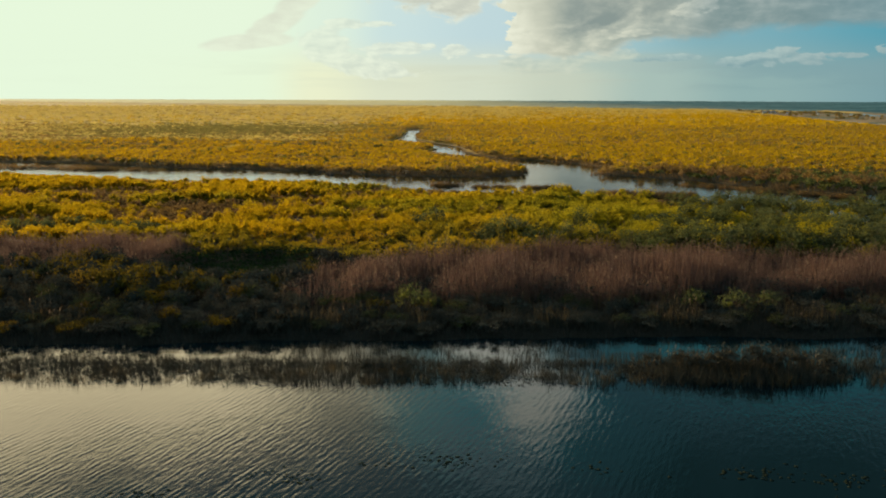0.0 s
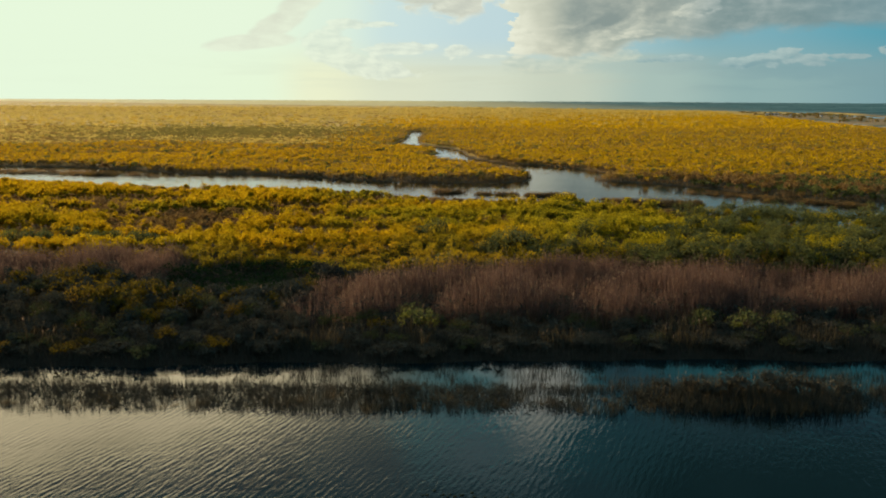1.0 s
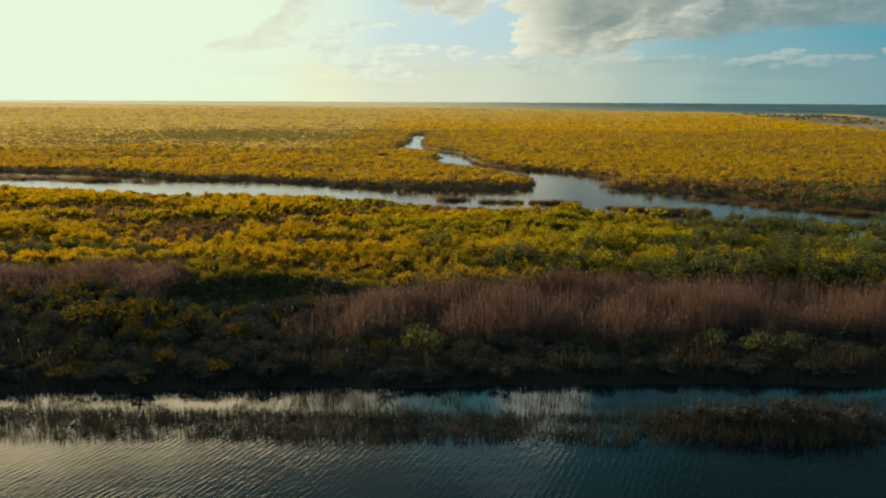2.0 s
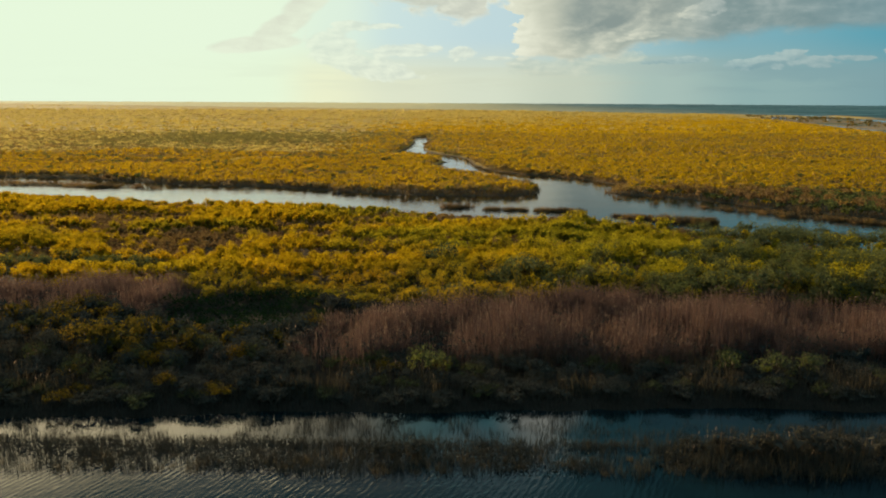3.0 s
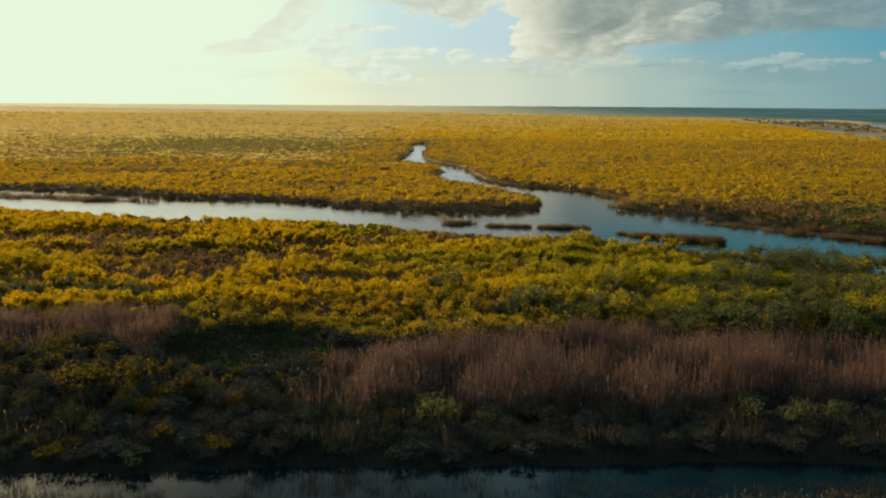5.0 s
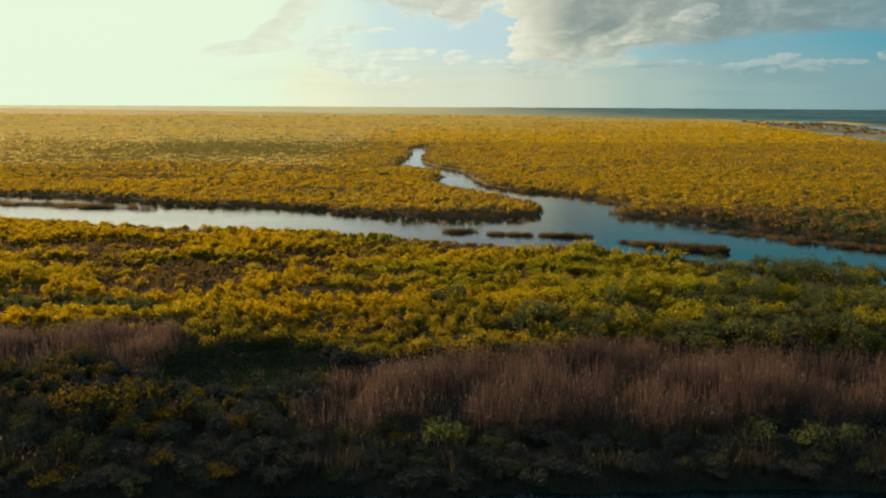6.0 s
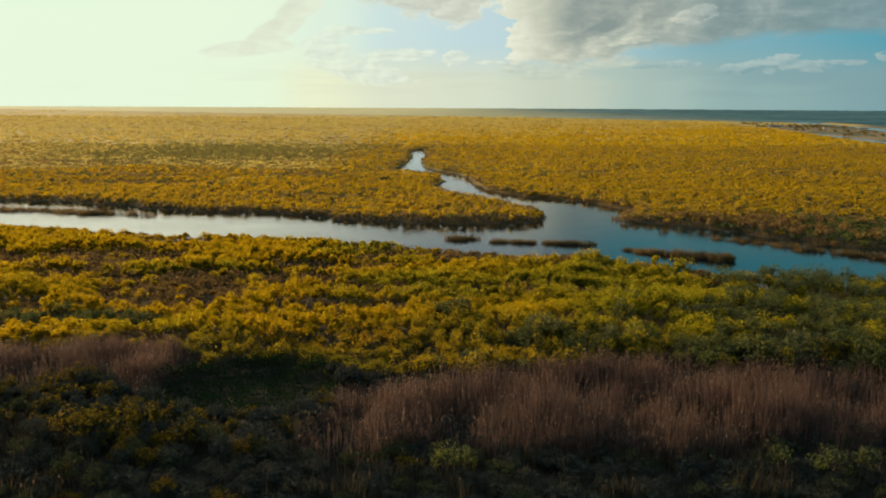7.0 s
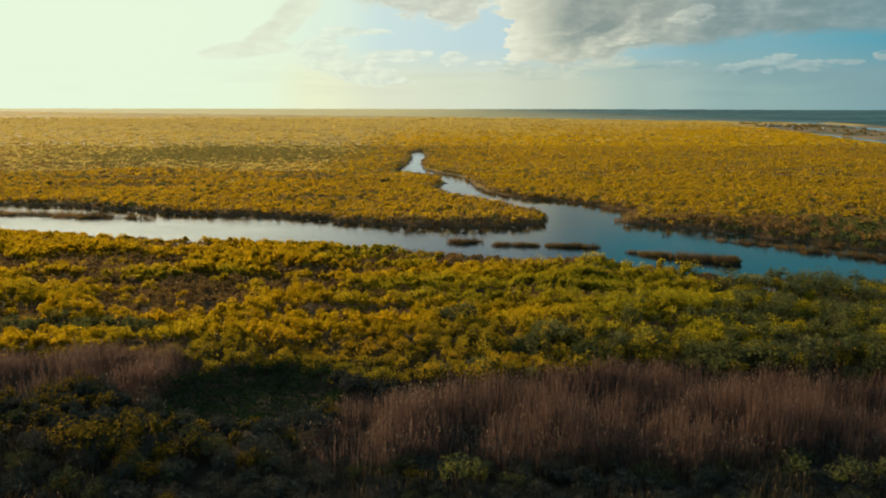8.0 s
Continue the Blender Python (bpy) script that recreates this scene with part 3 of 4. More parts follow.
x, y, kind, ru = x[thin], y[thin], kind[thin], ru[thin]
R = (0.75 + 1.0 * rs.uniform(0, 1, len(x)) ** 1.5) * np.where(kind == 1, 1.35, 1.0) * (0.86 + 0.36 * sstep(x, -15, 30))
Hh = rs.uniform(2.3, 3.8, len(x)) * np.where(kind == 1, rs.uniform(0.75, 1.4, len(x)), np.where(kind == 2, 0.85, 1.0) * (1 - 0.35 * ru)) * (0.62 + 0.60 * vnoise(x * 0.6, y, 7, 36)) * (0.85 + 0.15 * sstep(x, -10, 15)) * (0.74 + 0.26 * np.maximum(sstep(-wet(x, y), 2, 20), sstep(x, 6, 20))) * (1 - 0.35 * sstep(np.hypot((x + 18) / 16, (y - 90) / 10), 1.2, 0.6))
order = np.argsort(y + 0.25 * np.abs(x))
solo = np.zeros(len(x), bool)
for kk, cap in ((0, 230), (1, 120)):
    solo[[i for i in order if kind[i] == kk][:cap]] = True
Z = height(x, y)
C = np.stack([x, y, Z], -1)
near = y < 128
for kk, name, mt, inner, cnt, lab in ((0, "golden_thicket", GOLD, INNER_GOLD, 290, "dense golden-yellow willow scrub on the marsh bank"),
                                      (1, "green_thicket", GREEN, CORE_SHADE, 480, "dense olive-green wetland shrubs by the river"),
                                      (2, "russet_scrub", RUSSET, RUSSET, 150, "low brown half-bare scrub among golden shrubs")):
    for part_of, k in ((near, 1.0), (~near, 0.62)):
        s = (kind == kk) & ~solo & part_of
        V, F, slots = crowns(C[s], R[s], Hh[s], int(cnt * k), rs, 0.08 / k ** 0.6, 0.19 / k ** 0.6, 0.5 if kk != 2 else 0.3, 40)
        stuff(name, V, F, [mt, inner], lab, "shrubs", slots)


rs = np.random.default_rng(18)
ux, uy = scatter(-110, 110, 84, 178, 0.42, rs, lambda x, y: (in_view(x, y) & shrub_zone(x, y) & ~reed_zone(x, y) & (wet(x, y) < -0.6) & (y < along(SOUTH, x))) * 0.9)
up_to = 0.9 + 0.9 * sstep(ux, 12, -12) * sstep(-wet(ux, uy), 0.5, 6)
P = np.stack([ux, uy, height(ux, uy) + 0.1 + rs.uniform(0.0, 1.0, len(ux)) ** 1.3 * up_to], -1)
V, F = leaf_tris(P, unit(rs.normal(size=P.shape) + [0, 0, 0.4]), rs.uniform(0.15, 0.32, len(P)) * (1 + 0.45 * sstep(uy, 105, 135)), rs, 0.35)
stuff("undergrowth", V, F, [RUSSET, INNER_GOLD], "low brown and gold undergrowth beneath the shrubs", "undergrowth", rs.uniform(0, 1, len(F)) < 0.6 * sstep(ux, 15, -5) * (1 - russetness(ux, uy)))


def tube(p, q, r0, r1, sides=5):
    p, q = np.array(p, float), np.array(q, float)
    d = unit(q - p)
    t = unit(np.cross(d, [0.31, 0.77, 0.2]))
    b = np.cross(d, t)
    a = np.linspace(0, 2 * np.pi, sides, endpoint=False)
    ring = np.cos(a)[:, None] * t + np.sin(a)[:, None] * b
    V = np.vstack([p + ring * r0, q + ring * r1])
    F = np.array([(i, (i + 1) % sides, sides + (i + 1) % sides, sides + i) for i in range(sides)])
    return V, F


def joined(pieces):
    V, F, o = [], [], 0
    for v, f in pieces:
        V.append(v)
        F.append(f + o)
        o += len(v)
    return np.vstack(V), np.vstack(F)


def shrub_meshes(seed, leaves, mt, slim=0.5, lo=0.09, hi=0.20, inner=None):
    """One shrub of unit spread 1.7 m and height 3 m: forked stems and a lobed crown."""
    r = np.random.default_rng(seed)
    V, F, slots = crowns(np.zeros((1, 3)), np.array([1.7]), np.array([3.0]), leaves, r, lo, hi, slim, 46, 8)
    crown = mesh_of("crown", V, F, [mt, inner or mt], slots=slots)
    limbs = []
    for i in range(5):
        a = i * 1.26 + r.uniform(-0.4, 0.4)
        k = (0.45 * math.cos(a), 0.45 * math.sin(a), r.uniform(0.8, 1.1))
        t = (1.05 * math.cos(a + 0.2), 1.05 * math.sin(a + 0.2), r.uniform(1.9, 2.5))
        V, F = joined([tube((0.08 * math.cos(a), 0.08 * math.sin(a), -0.2), k, 0.06, 0.045), tube(k, t, 0.045, 0.015),
                       tube(k, (t[0] * 0.4 - 0.3 * t[1], t[1] * 0.4 + 0.3 * t[0], t[2] * 0.9), 0.03, 0.01)])
        limbs.append(mesh_of("stem", V, F, [BARK], True))
    return crown, limbs


def plant_shrubs(name, seeds, mt, leaves, where, label, group, **kw):
    """Single shrubs, each an Empty with stems and a crown."""
    forms = [shrub_meshes(s, leaves, mt, **kw) for s in seeds]
    for i, (px, py, pz, r, h) in enumerate(where):
        top = tagged(new(name), label, "shrub", group)
        top.matrix_world = pose(px, py, pz, 0, 0, (i * 67) % 360) @ Matrix.Diagonal((r / 1.7, r / 1.7, h / 3.0, 1))
        crown, limbs = forms[i % len(forms)]
        new("crown", crown).parent = top
        for limb in limbs:
            new("stem", limb).parent = top


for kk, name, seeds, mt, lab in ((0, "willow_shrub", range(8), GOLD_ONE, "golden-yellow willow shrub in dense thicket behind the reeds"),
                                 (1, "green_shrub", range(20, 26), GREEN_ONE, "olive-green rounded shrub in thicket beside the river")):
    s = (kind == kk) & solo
    plant_shrubs(name, seeds, mt, 540, np.stack([x[s], y[s], Z[s], R[s], Hh[s]], -1), lab, name + "s of the thicket", inner=CORE_SHADE)

# -- dark bushes on the canal bank --
rs = np.random.default_rng(12)
x, y = scatter(-60, 65, 62.5, 90, 1.7, rs, lambda x, y: in_view(x, y) & ~reed_zone(x, y) & ~shrub_zone(x, y) & ~hollow(x, y) & (wet(x, y) < -0.6))
inland = y - along(BANK, x)
R = rs.uniform(0.9, 1.5, len(x))
Hh = rs.uniform(0.55, 1.0, len(x)) + np.clip(inland, 0, 9) * np.where(x > -9, 0.07, 0.17)
spots = np.stack([x, y, height(x, y), R, Hh], -1)
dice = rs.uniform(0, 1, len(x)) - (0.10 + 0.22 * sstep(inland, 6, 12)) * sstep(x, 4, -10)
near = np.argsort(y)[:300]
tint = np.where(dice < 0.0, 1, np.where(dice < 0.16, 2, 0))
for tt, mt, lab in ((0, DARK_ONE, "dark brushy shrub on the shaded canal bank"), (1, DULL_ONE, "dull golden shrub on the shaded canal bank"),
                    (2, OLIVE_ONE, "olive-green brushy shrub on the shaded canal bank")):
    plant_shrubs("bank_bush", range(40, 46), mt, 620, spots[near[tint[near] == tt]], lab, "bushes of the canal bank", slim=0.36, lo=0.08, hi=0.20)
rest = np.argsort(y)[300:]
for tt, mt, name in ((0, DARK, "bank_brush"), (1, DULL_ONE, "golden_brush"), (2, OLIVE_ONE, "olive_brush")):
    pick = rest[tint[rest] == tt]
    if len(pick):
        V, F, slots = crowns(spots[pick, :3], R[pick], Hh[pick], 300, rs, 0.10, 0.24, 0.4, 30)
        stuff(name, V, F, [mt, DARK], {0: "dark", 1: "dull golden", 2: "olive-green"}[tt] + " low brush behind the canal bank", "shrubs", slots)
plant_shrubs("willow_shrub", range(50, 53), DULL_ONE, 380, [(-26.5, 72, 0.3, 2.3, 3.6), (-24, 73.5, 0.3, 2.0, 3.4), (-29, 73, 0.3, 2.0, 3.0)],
             "golden-tinged shrub standing among dark bank bushes", "willow shrubs of the bank")
plant_shrubs("green_shrub", range(53, 56), GREEN_ONE, 380, [(-1.2, 68.3, 0.3, 1.3, 2.6), (0.2, 69, 0.3, 0.9, 2.0), (25.0, 68.5, 0.3, 1.6, 2.2), (28, 69, 0.3, 1.5, 2.0), (22, 69.3, 0.3, 1.2, 1.9)],
             "pale green shrub in front of the tall reeds", "green shrubs of the bank")


# -- reeds, sedges, cattails --
def stalks(X, Y, Z0, L, rs, width, lean=0.16, plume=0.0):
    """Bent tapering blades; returns blade and plume geometry."""
    n = len(X)
    a = rs.uniform(0, 2 * np.pi, n)
    tilt = np.abs(rs.normal(0, lean, n))
    d = np.stack([np.cos(a) * tilt, np.sin(a) * tilt, np.ones(n)], -1)
    f = rs.uniform(0, 2 * np.pi, n)
    s = np.stack([np.cos(f), np.sin(f), np.zeros(n)], -1) * (width * rs.uniform(0.7, 1.3, n))[:, None]
    B = np.stack([X, Y, Z0], -1)
    M = B + d * (L * 0.55)[:, None]
    T = B + d * L[:, None] + np.stack([np.cos(a), np.sin(a), -0.25 * np.ones(n)], -1) * (tilt * L * 0.5)[:, None]
    V = np.stack([B - s * 0.5, B + s * 0.5, M + s * 0.5, M - s * 0.5, T], 1).reshape(-1, 3)
    o = np.arange(n)[:, None] * 5
    F = np.vstack([o + [0, 1, 2], o + [0, 2, 3], o + [3, 2, 4]])
    if plume <= 0:
        return V, F, None, None
    k = rs.uniform(0, 1, n) < plume
    T, s, d = T[k], s[k], d[k]
    m = len(T)
    hgt = rs.uniform(0.18, 0.36, m)[:, None]
    w = unit(s) * rs.uniform(0.02, 0.042, m)[:, None]
    PV = np.stack([T - d * hgt * 0.5, T + w, T + d * hgt * 0.6 + w * 0.8, T - w], 1).reshape(-1, 3)
    o = np.arange(m)[:, None] * 4
    return V, F, PV, np.vstack([o + [0, 1, 2], o + [0, 2, 3]])


rs = np.random.default_rng(13)
x, y = scatter(-75, 68, 64, 98, 0.135, rs, lambda x, y: (in_view(x, y, 8) & reed_zone(x, y) & ~hollow(x, y)) * (0.12 + 0.88 * sstep(vnoise(x, y, 1.3, 41) * 0.6 + vnoise(x, y, 4.0, 43) * 0.4, 0.28, 0.62)))
taper = np.where(x > -20, sstep(x + 4 * (vnoise(x, y, 2.5, 47) - 0.5), -13.5, -4), sstep(x + 4 * (vnoise(x, y, 2.5, 47) - 0.5), -24, -32))
L = (rs.uniform(1.6, 3.1, len(x)) + 1.3 * (vnoise(x, y, 3.2, 42) - 0.3)) * (0.72 + 0.5 * vnoise(x, y, 6.5, 46)) * (0.45 + 0.55 * taper) * np.where(x < -20, 0.85, 1.0) * (0.80 + 0.20 * sstep(y + 3 * (vnoise(x, y, 2.0, 44) - 0.5), 67, 77))
V, F, PV, PF = stalks(x, y, height(x, y), L, rs, 0.030, 0.13, 0.13)
stuff("reed_bed", V, F, [REED], "tall dry reddish-brown reeds in a dense stand", "reeds")
stuff("reed_plumes", PV, PF, [PLUME], "pale feathery plumes on the tall reeds", "reeds")

# dark leaf clutter added so that the lower reeds look shaded
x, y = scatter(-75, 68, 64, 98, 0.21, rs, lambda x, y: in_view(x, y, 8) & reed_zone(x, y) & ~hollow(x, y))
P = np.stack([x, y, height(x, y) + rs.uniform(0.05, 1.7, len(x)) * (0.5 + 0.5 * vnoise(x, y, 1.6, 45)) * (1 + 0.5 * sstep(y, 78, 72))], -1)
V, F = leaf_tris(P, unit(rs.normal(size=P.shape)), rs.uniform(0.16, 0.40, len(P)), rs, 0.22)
stuff("reed_shade_leaves", V, F, [DARK], "dark dead leaves added low in the reeds to shade their foot", "reeds")


def sedge_clump(seed, n, spread, lo, hi, width, mt=SEDGE, lean=0.2):
    r = np.random.default_rng(seed)
    rad = np.sqrt(r.uniform(0, 1, n)) * spread
    a = r.uniform(0, 2 * np.pi, n)
    V, F, _, _ = stalks(rad * np.cos(a) * 1.3, rad * np.sin(a), np.full(n, -0.4), r.uniform(lo, hi, n), r, width, lean)
    return mesh_of("blades", V, F, [mt])


def plant_clumps(name, forms, where, label, group):
    for i, (px, py, s) in enumerate(where):
        ob = tagged(new(name, forms[i % len(forms)]), label, "marsh plant", group)
        ob.matrix_world = pose(px, py, 0, 0, 0, (i * 83) % 360) @ Matrix.Scale(s, 4)


# flooded strip of cattails in front of the bank
rs = np.random.default_rng(14)
forms = [sedge_clump(60 + i, 70, 0.40 + 0.10 * i, 0.60 + 0.03 * i, 1.00 + 0.13 * i, 0.024, RUSH if i % 3 else SEDGE, 0.20) for i in range(6)]
x, y = scatter(-45, 46, 53.7, 57.5, 0.72, rs, lambda x, y: 0.62 + 0.12 * sstep(x, 0, -20) + 0.35 * sstep(x, -19, -12) * sstep(x, 8, 2) + 0.7 * np.exp(-((x - 21) / 3.6) ** 2) + 0.35 * sstep(vnoise(x, y, 4, 51), 0.5, 0.8))
s = rs.uniform(0.65, 1.0, len(x)) * (0.75 + 0.35 * vnoise(x, y, 6, 52)) + 0.32 * np.exp(-((x - 21) / 4.5) ** 2)
bx, by = scatter(-45, 46, 57.2, 61.0, 0.9, rs, lambda x, y: 0.3 + 0.5 * sstep(vnoise(x, y, 5, 53), 0.35, 0.7))
x, y, s = np.concatenate([x, bx]), np.concatenate([y, by]), np.concatenate([s, rs.uniform(0.45, 0.8, len(bx))])
order = np.argsort(y + 0.02 * np.abs(x))
plant_clumps("cattail_clump", forms, np.stack([x, y, s], -1)[order[:290]], "dark brown cattail clump standing in canal water", "cattails of the flooded strip")
rest = order[290:]
who = np.repeat(rest, 60)
V, F, _, _ = stalks(x[who] + rs.normal(0, 0.4, len(who)), y[who] + rs.normal(0, 0.3, len(who)), np.full(len(who), -0.3), rs.uniform(0.6, 1.3, len(who)) * s[who], rs, 0.024, 0.2)
stuff("cattail_bed", V, F, [RUSH], "dark cattails crowding the flooded strip before the bank", "marsh plants")
x, y = scatter(-45, 46, 53.6, 58.2, 0.15, rs, lambda x, y: sstep(vnoise(x * 0.5, y, 1.1, 54) + 0.25 * np.exp(-((x - 21) / 5) ** 2) + 0.14 * sstep(x, -20, -10) * sstep(x, 10, 2), 0.42, 0.66) * sstep(np.abs(y - 55.6), 2.5, 1.0))
P = np.stack([x, y, 0.02 + 0.42 * rs.uniform(0, 1, len(x)) ** 1.6], -1)
V, F = leaf_tris(P, unit(rs.normal(size=P.shape) + [0, 0, 0.5]), rs.uniform(0.12, 0.30, len(P)), rs, 0.22)
stuff("rush_litter", V, F, [RUSH], "dark broken rushes matted on the canal water", "marsh plants")

plant_shrubs("marsh_bush", range(46, 49), RUSH, 420, [(17.5, 56.3, -0.2, 1.4, 1.7), (19.8, 55.8, -0.2, 1.6, 2.0), (22.3, 56.0, -0.2, 1.7, 2.2), (24.6, 56.4, -0.2, 1.5, 1.8), (27.0, 56.6, -0.2, 1.2, 1.4), (15.6, 56.8, -0.2, 1.0, 1.2), (-3.0, 55.4, -0.2, 1.1, 1.3), (-1.0, 55.8, -0.2, 1.0, 1.2)],
             "brown-grey marsh bush standing in shallow canal water", "bushes of the flooded strip", slim=0.3, lo=0.10, hi=0.26)
x, y = 21 + rs.normal(0, 3.6, 300), 56.2 + rs.normal(0, 0.8, 300)
V, F, PV, PF = stalks(x, y, np.full(300, -0.3), rs.uniform(1.1, 1.9, 300), rs, 0.026, 0.10, 0.12)
stuff("canal_reeds", V, F, [SEDGE], "dry reeds rising from the flooded strip", "reeds")
stuff("canal_plumes", PV, PF, [PLUME], "pale plumes on reeds of the flooded strip", "reeds")

# reed islands in the river
islands = [((-1, 169), (4, 170), 0.9, 24, 0.62), ((7, 167), (26, 164), 0.7, 70, 0.55), ((29, 159), (38, 154), 0.8, 46, 0.55), ((38, 154), (46, 149), 1.1, 44, 0.8), ((49, 173), (60, 166), 0.8, 26, 0.5),
           ((60, 163), (76, 150), 1.3, 54, 0.62), ((66, 165), (70, 168), 0.8, 4, 1.0), ((-120, 211), (-80, 203.5), 2.4, 120, 0.6), ((-92, 204), (-68, 200.5), 1.4, 70, 0.7)]
pts = []
for a, b, wd, n, big in islands:
    n = int(n * (0.45 if a[0] < -60 else 0.97))
    t = rs.uniform(0, 1, n)
    pts.append(np.stack([a[0] + (b[0] - a[0]) * t + rs.normal(0, 0.4, n), a[1] + (b[1] - a[1]) * t + rs.normal(0, wd * 0.7, n), big * rs.uniform(0.45, 1.15, n)], -1))
plant_clumps("reed_clump", [sedge_clump(80 + i, 84, 1.6, 0.8, 2.4, 0.07, RUSSET if i % 2 else SEDGE) for i in range(6)], np.vstack(pts), "brown reed clump standing in shallow river water", "reeds of the river")

# fringe of dead grass along the river shores
x, y = scatter(-130, 110, 125, 260, 0.55, rs, lambda x, y: in_view(x, y) & (wet(x, y) < 0.4) & (wet(x, y) > -3.0))
V, F, _, _ = stalks(x, y, height(x, y) - 0.1, rs.uniform(0.6, 1.35, len(x)) * np.where((x < -70) & (y > 196), 0.6, 1.0), rs, 0.11, 0.3)
stuff("shore_grass", V, F, [RUSSET], "brown dead grass fringing the river shores", "grass")

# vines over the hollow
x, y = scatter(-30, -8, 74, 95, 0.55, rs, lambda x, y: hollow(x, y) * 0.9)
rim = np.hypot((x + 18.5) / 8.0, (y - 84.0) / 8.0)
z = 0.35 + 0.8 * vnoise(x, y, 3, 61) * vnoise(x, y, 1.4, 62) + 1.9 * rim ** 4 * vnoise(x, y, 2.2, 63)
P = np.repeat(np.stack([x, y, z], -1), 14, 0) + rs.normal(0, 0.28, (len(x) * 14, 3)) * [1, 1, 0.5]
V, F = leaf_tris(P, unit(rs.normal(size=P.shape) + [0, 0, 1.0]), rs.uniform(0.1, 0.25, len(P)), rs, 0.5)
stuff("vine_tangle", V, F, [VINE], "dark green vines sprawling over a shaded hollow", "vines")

# -- scrub beyond the river --
rs = np.random.default_rng(15)


def beyond(x, y):
    north = along(NORTH, x) - 6
    return in_view(x, y, 20) & (y > north) & (wet(x, y) < -0.8) & (x < 298 + (y - 570) * 0.16) & (y < 1690 - 0.75 * x + (vnoise(x, y, 120, 74) - 0.5) * 200)


def far_scrub(y0, y1, gap, leaves, lo, hi, rlo, rhi, hlo, hhi, core, tag):
    x, y = scatter(-0.62 * y1 - 20, 0.62 * y1 + 20, y0, y1, gap, rs, lambda x, y: beyond(x, y) * 1.0)
    w = -wet(x, y)
    n = vnoise(x * 0.5, y, 26, 71) * 0.55 + vnoise(x * 0.7, y, 8, 72) * 0.45
    # a cloud's shadow, put into the plants as an olive and brown patch
    dull = np.exp(-(((x + 120) / 78) ** 2 + ((y - 460) / 95) ** 2))
    brown = sstep(n, 0.56, 0.70) * 0.55 + sstep(vnoise(x * 0.4, y, 60, 77), 0.55, 0.75) * 0.4 + sstep(y, 420, 900) * 0.25 * sstep(x, 120, -120) + sstep(w, 6, 2) * 0.8 + dull * 1.2 + np.exp(-(((x - 75) / 42) ** 2 + ((y - 190) / 14) ** 2)) * 1.2
    for px, py, qx, qy in ((-118, 296, 42, 12), (-52, 298, 24, 8), (-104, 268, 26, 7), (-60, 262, 20, 4), (-78, 324, 42, 9), (55, 316, 16, 7), (122, 335, 22, 7), (-160, 350, 40, 12), (-30, 236, 16, 5)):
        brown = brown + 1.5 * np.exp(-(((x - px) / qx) ** 2 + ((y - py) / qy) ** 2))
    green = dull * 0.95 + np.exp(-(((x + 8) / 35) ** 2 + ((y - 330) / 22) ** 2)) * 0.35 + np.exp(-(((x - 95) / 22) ** 2 + ((y - 180) / 12) ** 2)) * 0.8 + 0.06
    # dark brush along the shore east of the channel
    deep = np.clip((x - 38) * 1.1, 0.1, 36)
    brush = sstep(x, 40, 52) * sstep((y - along(NORTH, x)) / deep + (vnoise(x, y, 9, 75) - 0.5), 1.15, 0.75)
    brown, green = brown * (1 - brush) + brush * 1.1, green * (1 - brush) + brush * (0.3 + 0.5 * sstep(x, 62, 80))
    u, v = rs.uniform(0, 1, len(x)), rs.uniform(0, 1, len(x))
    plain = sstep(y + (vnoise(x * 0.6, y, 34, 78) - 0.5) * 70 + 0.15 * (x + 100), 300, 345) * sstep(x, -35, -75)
    # straw share grows with distance, imitating haze over the dry plain
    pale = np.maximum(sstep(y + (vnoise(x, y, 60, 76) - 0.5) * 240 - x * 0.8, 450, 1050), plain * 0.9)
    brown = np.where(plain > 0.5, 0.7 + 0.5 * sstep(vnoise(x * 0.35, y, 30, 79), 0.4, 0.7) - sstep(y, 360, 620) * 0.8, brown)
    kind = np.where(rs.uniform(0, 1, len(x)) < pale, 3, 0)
    kind = np.where(u < green, 1, np.where(v < np.maximum(brown * 0.55, brush * 0.92), 2, kind))
    R = rs.uniform(rlo, rhi, len(x))
    Hh = rs.uniform(hlo + 0.2, hhi - 0.2, len(x)) * np.where(kind == 2, 0.65 + 0.9 * brush + 0.35 * sstep(w, 7, 3), 1.0) * (1 - 0.75 * plain) * (0.7 + 0.6 * vnoise(x, y, 30, 73)) * sstep(w, -4, 3)
    kind = np.where((kind == 2) & (brush > 0.5), 4, kind)
    C = np.stack([x, y, height(x, y) + relief(x, y)], -1)
    for kk, mt, name in ((4, RUSSET, "russet_scrub"), (0, FAR_GOLD, "golden_scrub"), (3, HAZY_STRAW, "hazy_straw_scrub"), (1, FAR_OLIVE_SHADE if y0 > 250 else GREEN, "olive_scrub"), (2, FAR_BROWN, "brown_scrub")):
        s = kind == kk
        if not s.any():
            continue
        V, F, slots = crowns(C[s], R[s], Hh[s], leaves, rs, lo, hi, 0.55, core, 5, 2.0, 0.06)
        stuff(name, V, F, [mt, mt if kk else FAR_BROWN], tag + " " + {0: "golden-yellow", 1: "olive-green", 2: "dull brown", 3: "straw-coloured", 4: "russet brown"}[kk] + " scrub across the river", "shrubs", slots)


far_scrub(150, 300, 1.9, 52, 0.18, 0.36, 0.8, 1.8, 1.0, 2.2, 7, "dense")
far_scrub(300, 520, 2.7, 34, 0.27, 0.56, 1.2, 2.4, 0.9, 1.9, 4, "spreading")
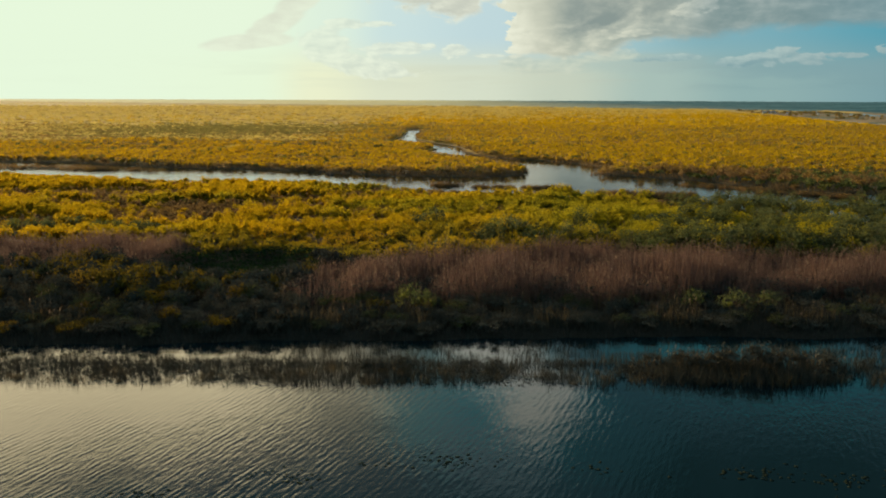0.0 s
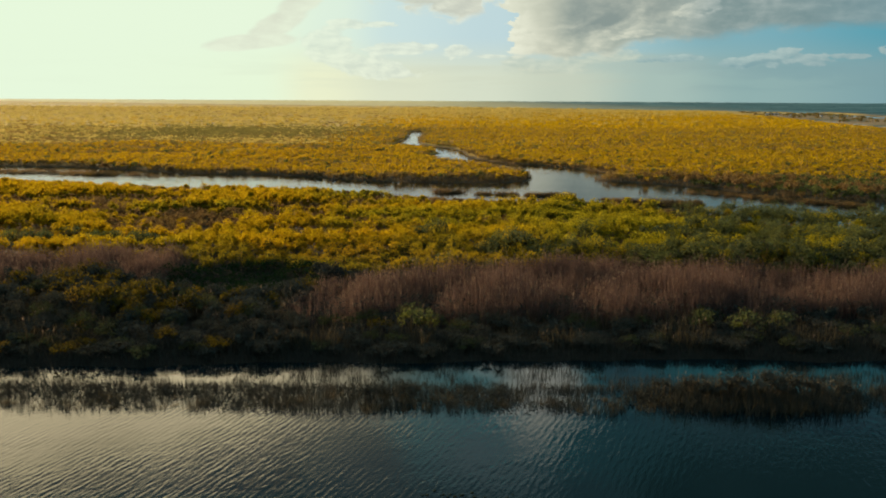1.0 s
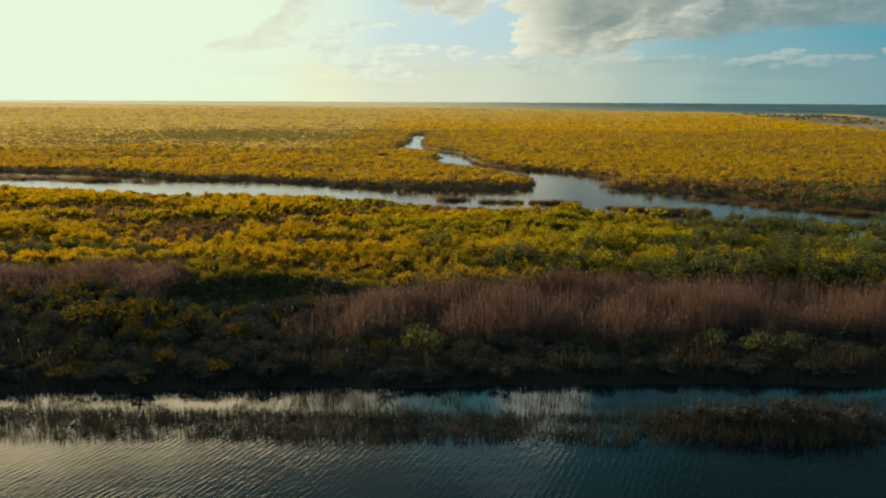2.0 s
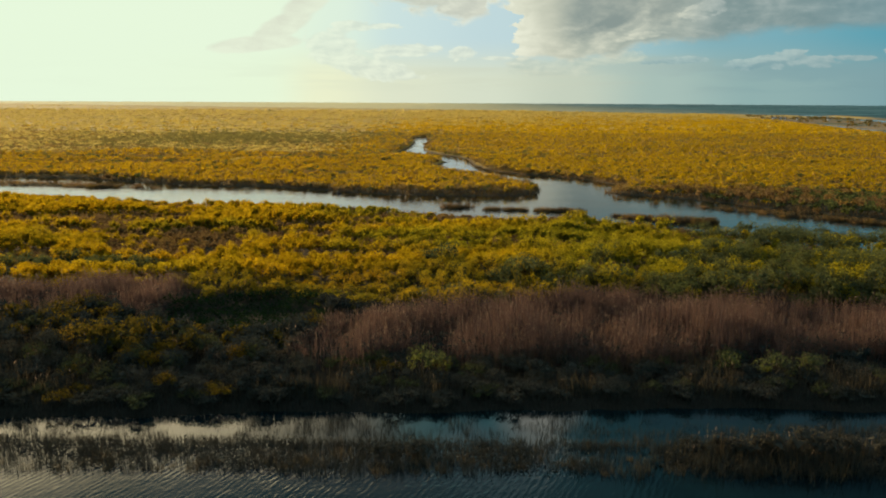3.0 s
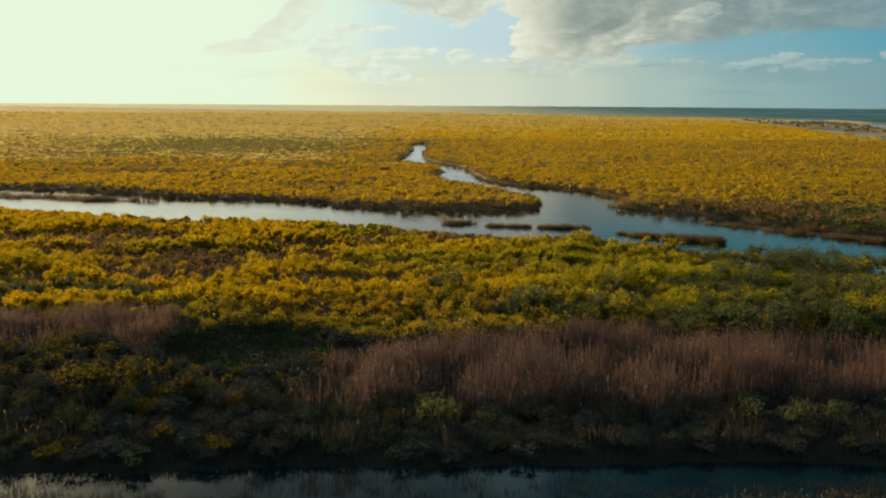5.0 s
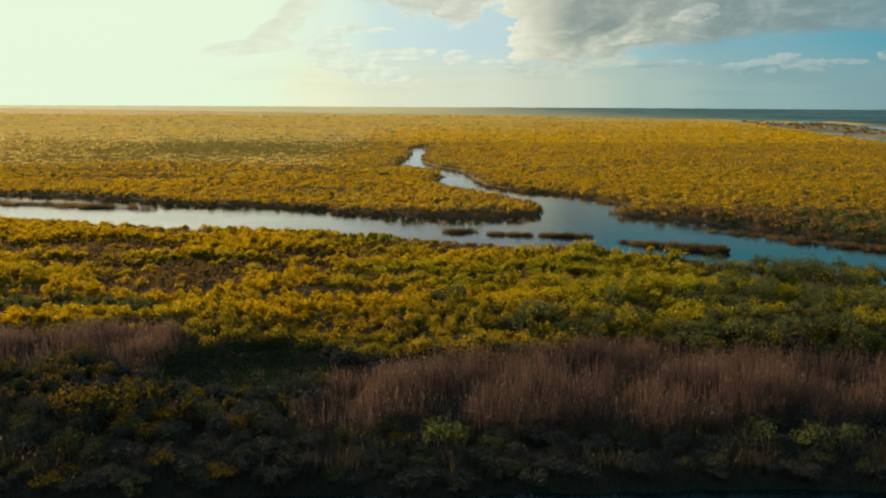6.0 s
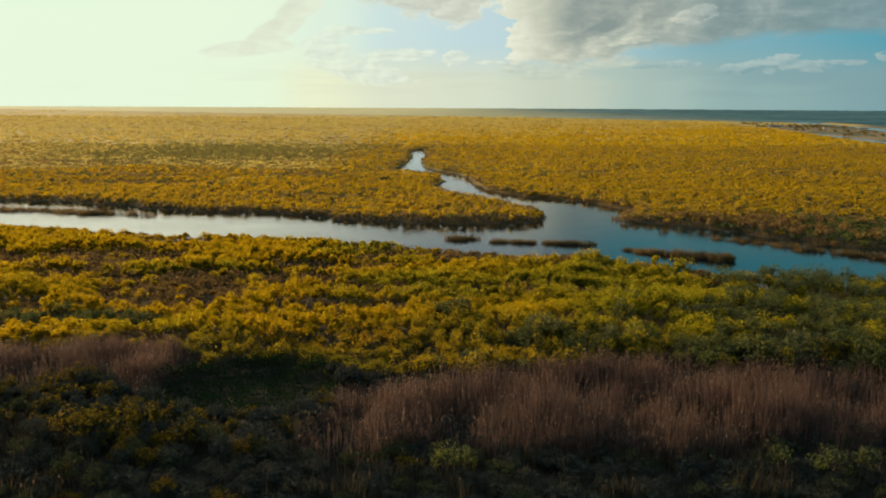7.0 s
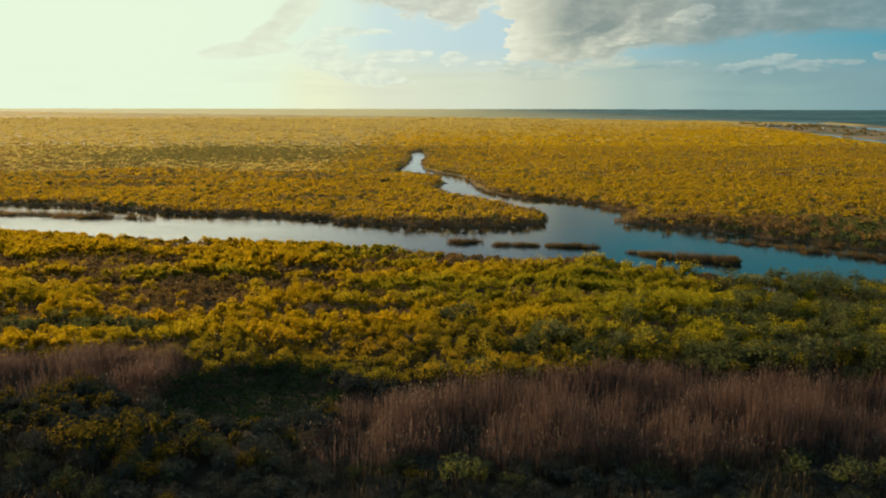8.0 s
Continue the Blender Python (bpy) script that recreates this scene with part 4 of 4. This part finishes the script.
far_scrub(520, 1450, 5.6, 17, 0.55, 1.15, 2.0, 4.2, 0.8, 1.6, 0, "distant")
far_scrub(1450, 2700, 17.0, 8, 2.0, 4.0, 5.0, 10.0, 1.2, 2.2, 0, "remote")

# -- floating leaves on the canal --
rs = np.random.default_rng(16)


def pad_mesh(seed):
    r = np.random.default_rng(seed)
    a = np.linspace(0.3, 2 * np.pi - 0.3, 11)
    q = r.uniform(0.9, 1.1, 11)
    rim = np.stack([np.cos(a) * q, np.sin(a) * q, 0.10 + 0.16 * r.uniform(-1, 1, 11) + 0.15 * np.cos(a)], -1) * 0.12
    V = np.vstack([[0, 0, 0.006], rim, rim - [0, 0, 0.008]])
    F = [(0, i, i + 1) for i in range(1, 11)] + [(i, i + 11, i + 12) for i in range(1, 11)] + [(i, i + 12, i + 1) for i in range(1, 11)]
    return mesh_of("leaf", V, F, [PAD])


pads = [pad_mesh(i) for i in range(5)]
i = 0
for cx, cy, wx, wy, n in ((-5.6, 40.6, 1.4, 0.8, 26), (-1.5, 42.0, 1.2, 0.3, 6), (2.2, 42.4, 1.9, 0.7, 44), (9.4, 41.6, 1.0, 0.6, 12), (16.5, 41.3, 2.3, 0.9, 46), (20.5, 40.5, 2.5, 0.8, 44), (-11.5, 38.9, 1.2, 0.4, 14)):
    for _ in range(n):
        ob = tagged(new("lily_pad", pads[i % 5]), "small curled lily leaf floating on dark canal water", "water plant", "lily pads of the canal")
        ob.matrix_world = pose(cx + rs.normal(0, wx * 0.6), cy + rs.normal(0, wy * 0.6), 0.004, 0, 0, rs.uniform(0, 360)) @ Matrix.Scale(rs.uniform(0.5, 0.95), 4)
        i += 1

# -- brown grass along the foot of the canal bank, and pale tufts among the bushes --
rs = np.random.default_rng(17)
x, y = scatter(-50, 55, 60, 67, 0.14, rs, lambda x, y: (wet(x, y) < 0.3) * (wet(x, y) > -4.0) * (0.45 + 0.55 * vnoise(x, y, 2.5, 81)))
V, F, _, _ = stalks(x, y, height(x, y) - 0.1, rs.uniform(0.4, 0.8, len(x)) + np.clip(-wet(x, y), 0, 4) * 0.18, rs, 0.034, 0.24)
stuff("bank_grass", V, F, [RUSH], "dark brown grass at the foot of the bank", "grass")
x, y = scatter(-55, 55, 63.5, 84, 0.26, rs, lambda x, y: (~reed_zone(x, y) & ~shrub_zone(x, y) & ~hollow(x, y) & (wet(x, y) < -1.5)) * sstep(vnoise(x, y, 2.6, 82), 0.45, 0.75) * 0.9)
V, F, PV, PF = stalks(x, y, height(x, y), rs.uniform(0.9, 1.9, len(x)) + 0.06 * np.clip(y - 66, 0, 12), rs, 0.036, 0.2, 0.06)
stuff("reed_tufts", V, F, [SEDGE], "scattered brown grass tufts among the bank bushes", "reeds")
stuff("tuft_plumes", PV, PF, [PLUME], "pale seed heads over the scattered reed tufts", "reeds")


# -- small white shed far off by the ditch --
def build_shed(px, py, w, l, h, turn, label):
    top = tagged(new("shed"), label, "shed", "sheds on the levee")
    top.matrix_world = pose(px, py, 0.2, 0, 0, turn)
    e = 0.5 * w
    V = [(-w, -l, -1), (w, -l, -1), (w, l, -1), (-w, l, -1), (-w, -l, h), (w, -l, h), (w, l, h), (-w, l, h), (0, -l, h + e), (0, l, h + e)]
    me = bpy.data.meshes.new("wall")
    me.from_pydata(V, [], [(0, 1, 5, 8, 4), (1, 2, 6, 5), (2, 3, 7, 9, 6), (3, 0, 4, 7)])
    me.materials.append(WHITEWALL)
    new("wall", me).parent = top
    me = bpy.data.meshes.new("roof")
    o, t = 0.3, 0.12
    V = [(-w - o, -l - o, h - 0.16), (0, -l - o, h + e), (w + o, -l - o, h - 0.16), (-w - o, l + o, h - 0.16), (0, l + o, h + e), (w + o, l + o, h - 0.16)]
    V += [(a, b, c + t) for a, b, c in V]
    me.from_pydata(V, [], [(0, 1, 4, 3), (1, 2, 5, 4), (6, 9, 10, 7), (7, 10, 11, 8), (0, 3, 9, 6), (2, 8, 11, 5), (0, 6, 7, 1), (1, 7, 8, 2), (3, 4, 10, 9), (4, 5, 11, 10)])
    me.materials.append(ROOFING)
    new("roof", me).parent = top


build_shed(429, 955, 1.3, 1.7, 2.0, 25, "small white shed with grey gabled roof on the levee")
build_shed(392, 1003, 2.6, 7.5, 2.2, 75, "long low white shed with grey roof on the levee")
build_shed(408, 985, 1.6, 3.0, 1.8, 60, "low white hut with grey gabled roof on the levee")

# -- brush on the bare levee --
rs = np.random.default_rng(19)
x, y = scatter(300, 620, 560, 1200, 6.0, rs, lambda x, y: ((x > 314 + (y - 570) * 0.16) & (x < 495 + (y - 920) * 0.21) & (wet(x, y) < -3)) * sstep(vnoise(x, y, 40, 83), 0.5, 0.75) * 0.3)
V, F, slots = crowns(np.stack([x, y, height(x, y) + relief(x, y)], -1), rs.uniform(1.5, 3.6, len(x)), rs.uniform(1.0, 2.4, len(x)), 30, rs, 0.5, 1.0, 0.5, 6)
stuff("levee_brush", V, F, [GREEN, FAR_BROWN], "scattered green and brown brush on the bare levee", "shrubs", slots)


# -- single plants and a snag in the river --
plant_shrubs("marsh_bush", range(49, 50), RUSSET, 420, [(-88, 216.5, -0.1, 1.3, 2.4), (69.3, 162.5, -0.2, 1.1, 1.7), (45.5, 149.5, -0.2, 1.6, 1.6), (43.5, 150.5, -0.2, 1.3, 1.3)],
             "russet bush rising from shallow river water", "bushes of the river", slim=0.35, lo=0.12, hi=0.34)
plant_shrubs("dark_shrub", range(47, 49), OLIVE_ONE, 420, [(-22, 281, 0.3, 1.9, 1.7), (-19.5, 282, 0.3, 1.4, 1.4)],
             "dark evergreen shrub among the golden scrub", "dark shrubs beyond the river", slim=0.45, lo=0.2, hi=0.45)


def build_snag(px, py):
    """A drowned stump with broken roots."""
    top = tagged(new("tree_stump"), "dark drowned stump with broken roots in the river", "stump")
    top.matrix_world = pose(px, py, -0.3, 0, 0, 40)
    V, F = joined([tube((0, 0, 0), (0.05, 0.02, 0.5), 0.42, 0.36, 9), tube((0.05, 0.02, 0.5), (0.12, 0.0, 0.95), 0.36, 0.16, 9)])
    new("trunk", mesh_of("trunk", V, F, [BARK], True)).parent = top
    for i in range(5):
        a = i * 1.3
        V, F = joined([tube((0, 0, 0.25), (0.7 * math.cos(a), 0.7 * math.sin(a), 0.42), 0.16, 0.11, 6),
                       tube((0.7 * math.cos(a), 0.7 * math.sin(a), 0.42), (1.25 * math.cos(a + 0.2), 1.25 * math.sin(a + 0.2), 0.2), 0.11, 0.04, 6)])
        new("root", mesh_of("root", V, F, [BARK], True)).parent = top


build_snag(-25.2, 192.6)
